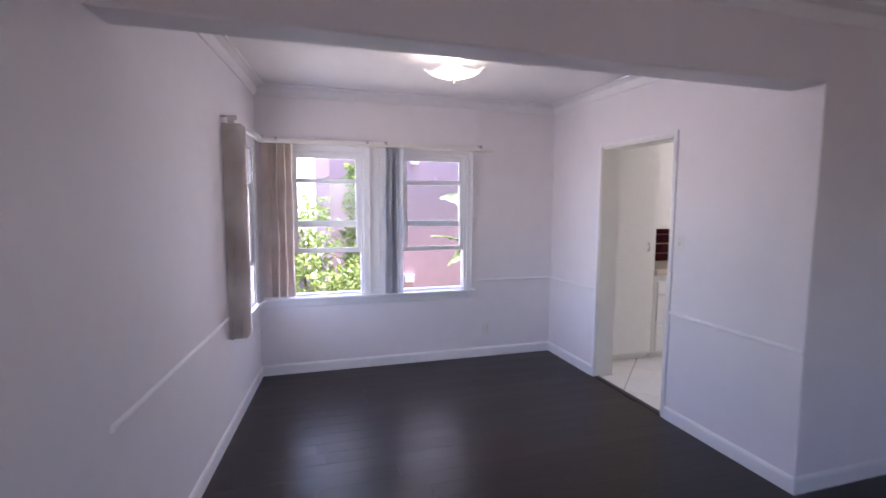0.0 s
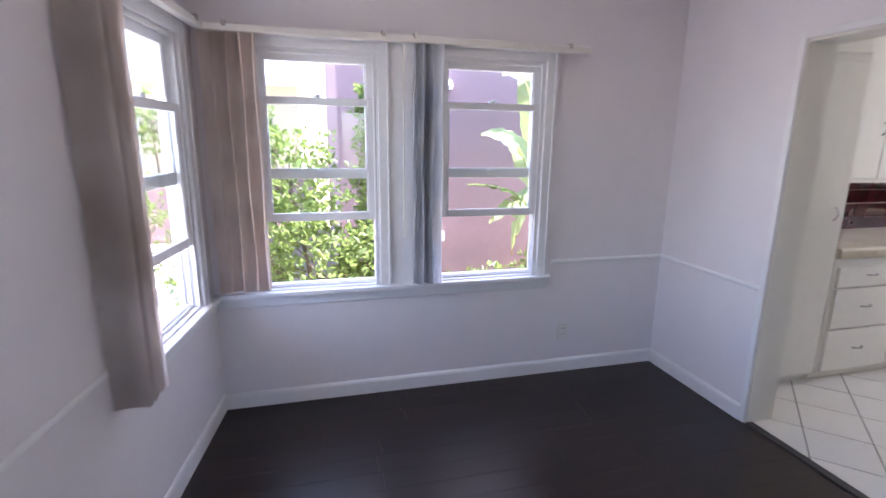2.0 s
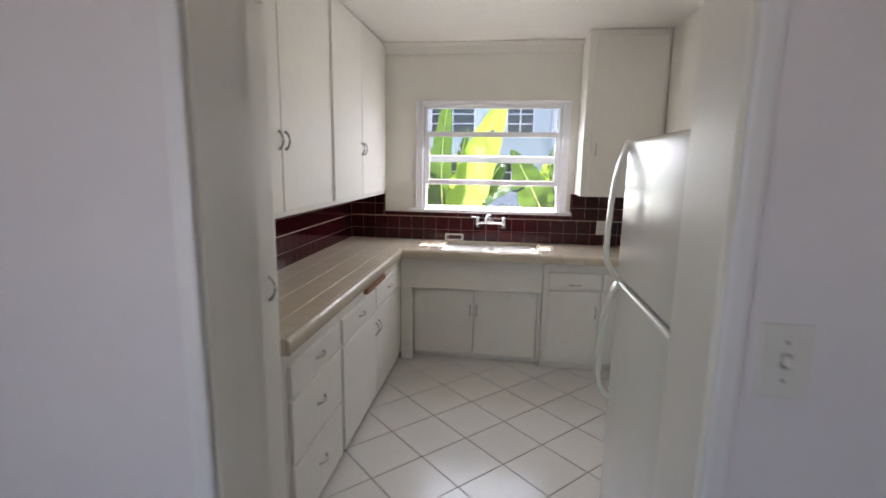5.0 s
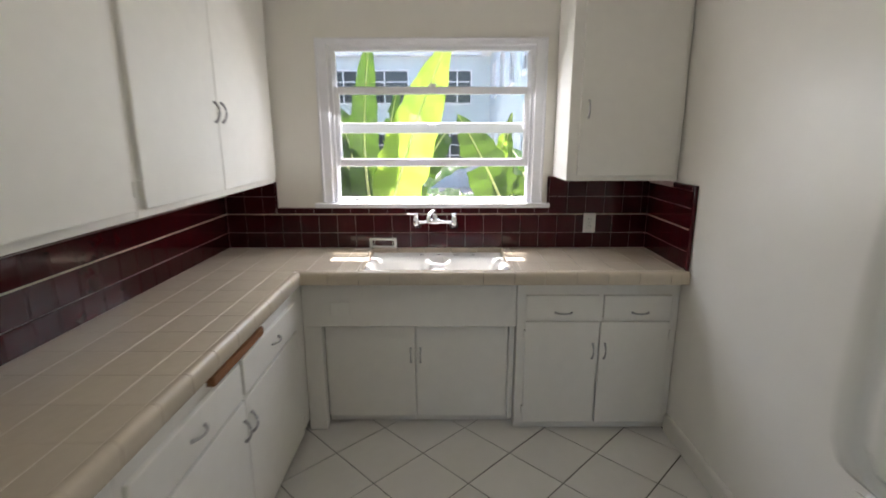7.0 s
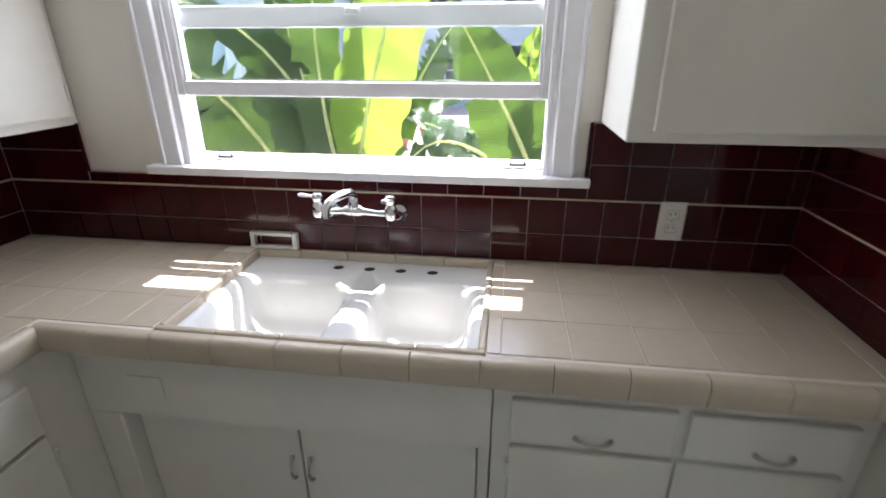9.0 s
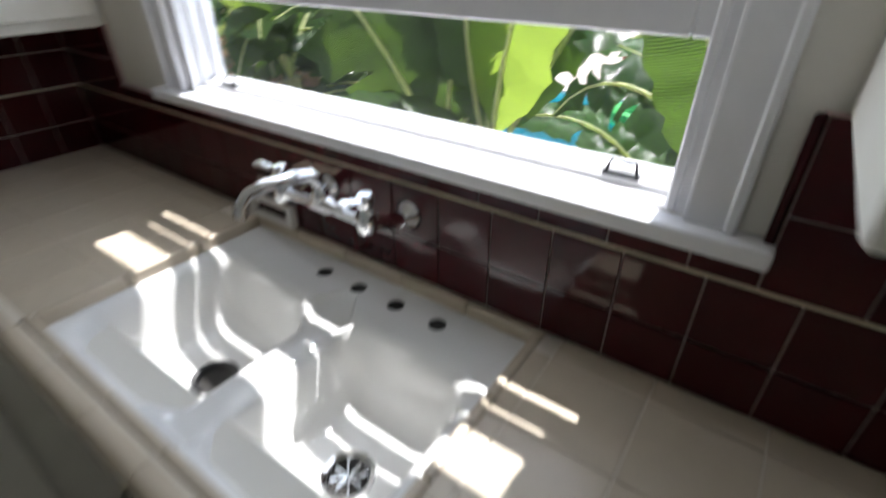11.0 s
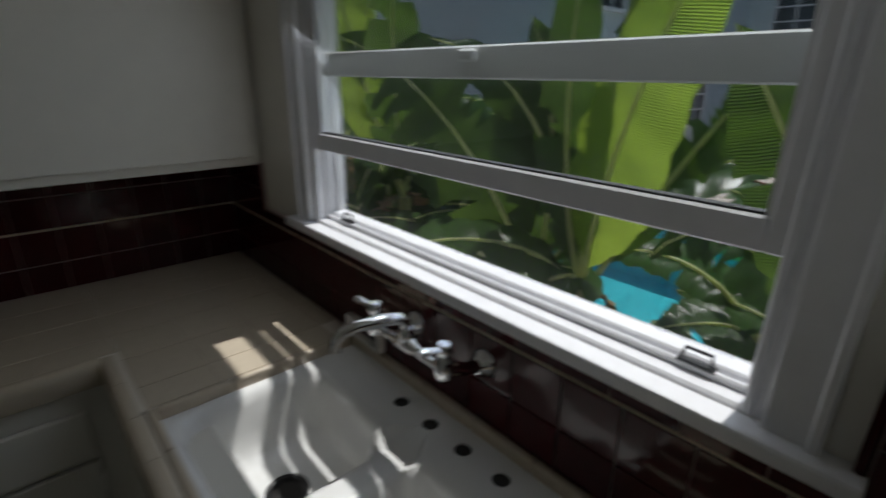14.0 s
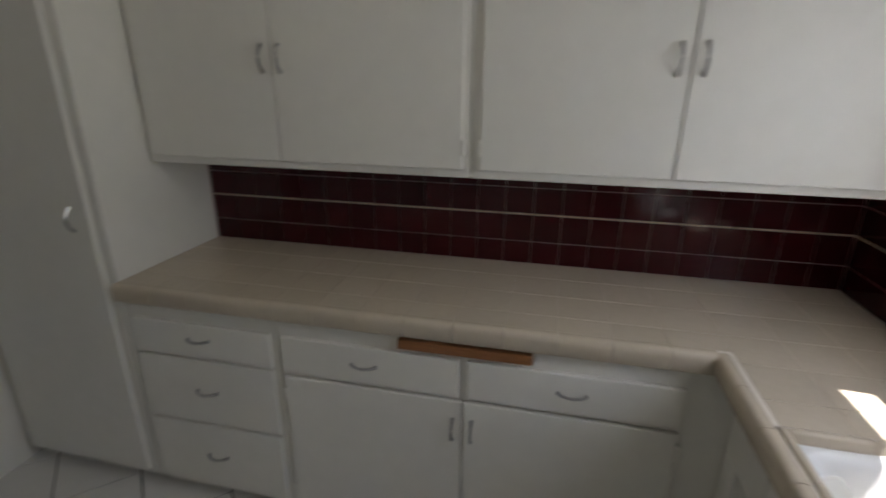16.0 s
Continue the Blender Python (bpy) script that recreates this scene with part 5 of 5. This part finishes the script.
for k, (x, y, h, n) in enumerate(((8.25, 3.0, 0.5, 7), (7.15, 4.15, -0.3, 8), (7.0, 3.4, -0.35, 8), (8.3, 5.6, 0.5, 7), (7.2, 2.3, -0.1, 7), (7.6, 4.9, 0.2, 7), (6.9, 4.6, -0.35, 7))):
    banana((x, y), h, [], "banana plant with torn leaves crowded in the bed", 61 + 6 * k, extra=n, reach=0.8, lit_leaves=(1, 3, 5) if k % 2 == 0 else (1, 4))
banana((3.0, 7.7), 0.7, [((2.69, 7.59, 1.46), (2.15, 7.45, 1.62), 0.36, (-0.2, -0.7, 0.7)), ((2.83, 7.6, 2.05), (2.4, 7.5, 2.3), 0.34, (-0.3, -0.7, 0.6)),
       ((2.70, 7.6, 0.79), (2.3, 7.5, 0.55), 0.26, (-0.2, -0.6, 0.8)), ((2.81, 7.6, 0.83), (2.62, 7.5, 0.2), 0.22, (-0.3, -0.9, 0.3))],
       "banana plant against the mauve wall", 41, extra=2, lit_leaves=(0, 1, 2, 3), lit_mat=SHEENLEAF)


def shrub(base, label, crown, count, leaf, mat, seed, lean=0.0):
    """A shrub: forked stems, and a crown of single leaves gathered on twigs. crown: list of (x, y, z, radius, height)."""
    rng = random.Random(seed)
    ob = thing("shrub", (*base, GZ), label, "shrub")
    bm = bmesh.new()
    tw = bmesh.new()
    uvl = tw.loops.layers.uv.verify()
    for cx, cy, cz, r, h in crown:
        mid = Vector(((base[0] + cx) / 2 + rng.uniform(-0.1, 0.1), (base[1] + cy) / 2, (GZ + cz) / 2))
        tube(bm, [(*base, GZ), mid, (cx, cy, cz), (cx, cy, cz + h * 0.4)], [0.03, 0.022, 0.014, 0.005], 6)
        for k in range(12):
            a, e = rng.uniform(0, 6.28), rng.uniform(-0.6, 1.2)
            end = Vector((cx + r * 0.85 * math.cos(a) * math.cos(e), cy + r * 0.85 * math.sin(a) * math.cos(e), cz + h * 0.85 * math.sin(e)))
            tube(bm, [(cx, cy, cz + rng.uniform(-0.3, 0.2) * h), (Vector((cx, cy, cz)) + end) / 2 + Vector((0, 0, 0.03)), end], [0.008, 0.006, 0.002], 4)
    per = count // len(crown)
    for cx, cy, cz, r, h in crown:
        for k in range(per // 6):
            a, e = rng.uniform(0, 6.28), math.asin(rng.uniform(-0.8, 1))
            q = rng.uniform(0.35, 1.0) ** 0.6 * rng.uniform(0.85, 1.15)
            c = Vector((cx + r * q * math.cos(a) * math.cos(e), cy + r * q * math.sin(a) * math.cos(e), cz + h * q * math.sin(e)))
            for m in range(6):
                d = Vector((rng.gauss(0, 1), rng.gauss(0, 1), rng.gauss(0.3, 0.8))).normalized()
                s = d.cross(Vector((rng.gauss(0, 1), rng.gauss(0, 1), rng.gauss(0, 1)))).normalized()
                n = s.cross(d)
                ln = leaf * rng.uniform(0.7, 1.3)
                w = ln * 0.24
                o = c + d * 0.015
                v = [tw.verts.new(p) for p in (o, o + d * ln * 0.45 + s * w + n * 0.006, o + d * ln, o + d * ln * 0.45 - s * w + n * 0.006, o + d * ln * 0.5 - n * 0.004)]
                for i, j in ((0, 1), (1, 2), (2, 3), (3, 0)):
                    tw.faces.new((v[i], v[j], v[4]))
    part("branch", bm, BARK, ob)
    part("crown", tw, mat, ob, "many small glossy green leaves")
    return ob


shrub((0.1, 6.7), "tall loose green shrub outside the dining window", [(-0.45, 6.8, 0.3, 0.6, 0.7), (0.25, 6.6, 0.2, 0.55, 0.55), (0.0, 6.9, 1.1, 0.55, 0.65), (-0.5, 7.0, 1.4, 0.45, 0.55), (0.75, 6.7, 0.35, 0.4, 0.5), (-0.15, 6.7, 0.75, 0.5, 0.5)], 6400, 0.08, SHRUBY, 1)
shrub((0.85, 7.0), "slender upright green shrub by the mauve wall", [(0.85, 7.0, 1.0, 0.24, 0.6), (0.84, 7.0, 1.75, 0.2, 0.5), (0.8, 6.95, 0.3, 0.35, 0.5)], 3200, 0.075, SHRUBY, 2)
shrub((2.4, 7.9), "low green shrub along the mauve wall", [(2.0, 7.9, -0.4, 0.35, 0.22), (2.5, 7.85, -0.35, 0.4, 0.25), (3.0, 7.8, -0.25, 0.4, 0.3)], 1100, 0.09, SHRUB, 3)
shrub((-1.8, 8.0), "loose pale green shrub beside the driveway", [(-1.7, 8.0, 0.4, 0.5, 0.7), (-2.1, 8.3, 0.9, 0.45, 0.5)], 1200, 0.08, SHRUBY, 6)
shrub((-3.0, 14.0), "leafy green tree beyond the garden wall", [(-3.2, 14.0, 1.8, 1.2, 0.9), (-1.6, 14.3, 2.0, 1.1, 0.8), (-4.6, 14.2, 1.7, 1.1, 0.8)], 2400, 0.16, SHRUBY, 7)
shrub((9.2, 9.3), "dark green hedge beyond the pool", [(8.6, 9.4, 0.4, 0.9, 0.9), (9.8, 9.5, 0.5, 0.9, 0.9), (11.2, 9.4, 0.4, 0.9, 0.8)], 2000, 0.14, SHRUB, 9)

for k, (x, y) in enumerate(((15.4, 5.5), (15.9, 4.9))):
    pot = thing("flower_pot", (x, y, GZ + 0.04), "terracotta flower pot with a small green plant on the patio", "flower pot", "patio pots")
    part("pot", lathe(bmesh.new(), [(0.16, 0.0), (0.23, 0.34), (0.25, 0.34), (0.25, 0.42), (0.21, 0.42), (0.2, 0.36)], (x, y, GZ + 0.04), 16), TERRA, pot, smooth=True)
    rng = random.Random(k)
    bm = bmesh.new()
    for j in range(40):
        a = rng.uniform(0, 6.28)
        leaf_mesh(bm, (x, y, GZ + 0.4), (x + 0.1 * math.cos(a), y + 0.1 * math.sin(a), GZ + rng.uniform(0.6, 0.8)), (x + 0.3 * math.cos(a), y + 0.3 * math.sin(a), GZ + rng.uniform(0.55, 0.9)), 0.07, (0, 0, 1), rng, rows=4)
    part("foliage", bm, SHRUB, pot)
rng = random.Random(5)
bm = bmesh.new()
for k in range(1500):                                         # dry grass by the north wall
    x, y = rng.uniform(-0.6, 4.5), rng.uniform(6.4, 8.35)
    h = rng.uniform(0.04, 0.14)
    a = rng.uniform(0, 6.28)
    dx, dy = 0.05 * math.cos(a), 0.05 * math.sin(a)
    w = 0.004
    bm.faces.new([bm.verts.new(p) for p in ((x - w, y, GZ), (x + w, y, GZ), (x + dx, y + dy, GZ + h))])
GRASS = material("dry_grass", (0.42, 0.36, 0.14), 0.8, vary=0.4, scale=3)
solid("dry_grass", bm, GRASS, "sparse dry grass on the bare earth", "grass", "stuff")

# ---- tiles and boards ----
at["origin"] = KITCHEN
T = 0.1524
random.seed(11)
J = 0.0035
# counter: long run, then the sink run
for i in range(13):
    x = 3.408 + T * (i + 0.5)
    for j in range(4):
        y0 = 4.868 - T * (j + 1)
        y0c = max(y0, 4.314)
        w = y0 + T - y0c
        if w > 0.02:
            piece("tile", (T - 0.0008, w - J, 0.008), CTILE, top, (x, y0c + w / 2, CZ - 0.004), bevel=0.0008)
x_end = 3.408 + 13 * T
for j in range(4):
    y0c = max(4.868 - T * (j + 1), 4.314)
    w = 4.868 - T * j - y0c
    if w > 0.02:
        piece("tile", (5.395 - x_end - 0.0012, w - J, 0.008), CTILE, top, ((x_end + 5.395) / 2, y0c + w / 2, CZ - 0.004), bevel=0.0008)
ys = []
y = 4.868
while y > 2.39:
    ys.append((max(y - T, 2.382), y))
    y -= T
for a, b in ys:
    for x0, x1 in ((5.395, 5.547), (5.547, 5.70), (5.70, 5.852), (5.852, 5.902)):
        lo, hi = a, b
        if hi > SY0 - 0.006 and lo < SY1 + 0.006:          # leave the sink's opening
            if x0 >= 5.85:
                x0 = SX1 + 0.038
            elif lo < SY0 - 0.02:
                hi = SY0 - 0.009
            elif hi > SY1 + 0.02:
                lo = SY1 + 0.009
            else:
                continue
        if hi - lo > 0.015 and x1 - x0 > 0.012:
            piece("tile", (x1 - x0 - 0.001, hi - lo - 0.0025, 0.008), CTILE, top, ((x0 + x1) / 2, (lo + hi) / 2, CZ - 0.004), bevel=0.0008)
for i in range(13):
    a, b = 3.408 + T * i, min(3.408 + T * (i + 1), 5.355)
    if b - a > 0.03:
        edge_tile("edge_tile", b - a - 0.002, top, ((a + b) / 2, 4.284, CZ), 0)
y = 4.30
while y > 2.40:
    a = max(y - T, 2.38)
    edge_tile("edge_tile", y - a - 0.002, top, (5.352, (a + y) / 2, CZ), radians(-90))
    y -= T

# maroon backsplash: pieces belong to the walls behind them
B = 0.108
splash = thing("backsplash", (5.9, 4.6, 0.915), "dark maroon glazed tile backsplash with a thin cream liner", "backsplash", kind="structure")
bm = bmesh.new()
box(bm, 3.408, 5.905, 4.862, 4.8745, CZ, 1.304)
box(bm, 5.906, 5.9195, 2.382, 4.862, CZ, 1.152)
box(bm, 5.906, 5.9195, 4.56, 4.862, 1.152, 1.304)
box(bm, 5.906, 5.9195, 2.382, 2.97, 1.152, 1.334)
box(bm, 5.385, 5.906, 2.3755, 2.382, CZ, 1.325)
part("tile_bed", bm, MGROUT, splash, "grey grout")
ROWS = ((CZ + 0.001, CZ + 0.091), (CZ + 0.092, 1.1110), (1.1165, 1.217), (1.218, 1.303))
G = 0.003


def wall_tiles(axis, a, b, face, z0, z1, back=False):
    step = B
    u = b if back else a
    while (u > a + 0.012) if back else (u < b - 0.012):
        v = max(u - step, a) if back else min(u + step, b)
        mid, w = (u + v) / 2, abs(v - u)
        if axis == "x":
            piece("tile", (w - G, 0.007, z1 - z0 - G), MAROON, splash, (mid, face, (z0 + z1) / 2), bevel=0.0008)
        else:
            piece("tile", (0.007, w - G, z1 - z0 - G), MAROON, splash, (face, mid, (z0 + z1) / 2), bevel=0.0008)
        u = v


for z0, z1 in ROWS:
    wall_tiles("x", 3.41, 5.902, 4.861, z0, z1, back=True)
for z0, z1 in ROWS[:2]:
    wall_tiles("y", 2.386, 4.857, 5.9045, z0, z1, back=True)
wall_tiles("y", 2.965, 4.56, 5.9045, 1.1165, 1.150, back=True)
for z0, z1 in ROWS[2:]:
    wall_tiles("y", 4.565, 4.857, 5.9045, z0, z1, back=True)
wall_tiles("y", 2.386, 2.965, 5.9045, 1.1165, 1.217, back=True)
wall_tiles("y", 2.386, 2.965, 5.9045, 1.218, 1.333, back=True)
for z0, z1 in ROWS[:3] + ((1.218, 1.30),):
    wall_tiles("x", 5.395, 5.902, 2.3835, z0, z1, back=True)
bm = bmesh.new()
box(bm, 5.372, 5.394, 2.376, 2.394, CZ, 1.33, bevel=0.006, seg=2)
box(bm, 5.394, 5.60, 2.376, 2.394, 1.302, 1.33, bevel=0.006, seg=2)
part("cap_trim", bm, MAROON, splash, "rounded maroon cap tiles")
bm = bmesh.new()
box(bm, 5.899, 5.907, 4.552, 4.564, 1.15, 1.305, bevel=0.003)
box(bm, 5.899, 5.907, 2.966, 2.978, 1.15, 1.335, bevel=0.003)
part("cap_trim", bm, MAROON, splash, "rounded maroon cap tiles")
bm = bmesh.new()
box(bm, 3.41, 5.904, 4.8565, 4.866, 1.1115, 1.1160, bevel=0.002)
box(bm, 5.900, 5.908, 2.39, 4.8565, 1.1115, 1.1160, bevel=0.002)
box(bm, 5.395, 5.900, 2.380, 2.388, 1.1115, 1.1160, bevel=0.002)
part("liner", bm, LINER, splash, "thin cream liner tiles")

# floor tiles on the diagonal
S = 0.309
d = S * math.sqrt(0.5)
ORIGIN[kfloor.name] = Vector((0, 0, 0))
for i in range(-14, 15):
    for j in range(-14, 15):
        x, y = 5.234 + (i + j) * d, 3.248 + d + (i - j) * d
        if 2.59 - d < x < 5.6 + d and 2.35 - d < y < 4.45 + d:
            bm = boxed(-S / 2 + 0.003, S / 2 - 0.003, -S / 2 + 0.003, S / 2 - 0.003, -0.0055, 0.0)
            bmesh.ops.rotate(bm, verts=bm.verts, cent=(0, 0, 0), matrix=Matrix.Rotation(radians(45), 3, "Z"))
            bmesh.ops.translate(bm, verts=bm.verts, vec=(x, y, 0))
            inside = 2.6 < x - d and x + d < 5.90 and 2.36 < y - d and y + d < 4.86
            if not inside:                                   # trim the pieces along the walls
                for co, no in (((2.59, 0, 0), (-1, 0, 0)), ((5.9, 0, 0), (1, 0, 0)), ((0, 2.385, 0), (0, -1, 0)), ((0, 4.86, 0), (0, 1, 0))):
                    got = bmesh.ops.bisect_plane(bm, geom=bm.verts[:] + bm.edges[:] + bm.faces[:], plane_co=co, plane_no=no, clear_outer=True)
                    cutedges = [g for g in got["geom_cut"] if isinstance(g, bmesh.types.BMEdge)]
                    if cutedges:
                        bmesh.ops.holes_fill(bm, edges=bm.edges[:], sides=0)
            if len(bm.faces):
                ob = new("floor_tile", mesh_of("floor_tile", bm, FTILE))
                ob.parent = kfloor
            else:
                bm.free()

# dark floorboards, running east to west
at["origin"] = Vector((0, 0, 0))
W = 0.127
floor = structure("floor", boxed(-0.9, 2.554, 0.0, NY, -0.0119, -0.0085), SADDLE, "dark stained wooden floorboards, satin finish")
ORIGIN[floor.name] = Vector((0, 0, 0))
n = int((NY + 1.2) / W)
for k in range(n + 1):
    y1 = NY - k * W
    y0 = y1 - W
    x = west_x(y0) - 0.02 - random.uniform(0, 0.9)
    while x < 2.56:
        ln = random.choice((0.9, 1.2, 1.5))
        a, b = max(x, west_x(y0) - 0.01), min(x + ln, 2.556)
        if b - a > 0.03:
            bm = boxed(a + 0.0003, b - 0.0003, y0 + 0.0003, y1 - 0.0003, -0.0085, 0.0, bevel=0.0005)
            ob = new("floorboard", mesh_of("floorboard", bm, WOODDARK))
            ob.parent = floor
        x += ln
bm = boxed(-2.0, 2.556, -3.05, NY - (n + 1) * W, -0.0119, -0.001)
box(bm, 2.557, 5.05, -3.05, 2.06, -0.0119, -0.001)
structure("floor_living", bm, WOODDARK, "dark stained wooden living room floor")
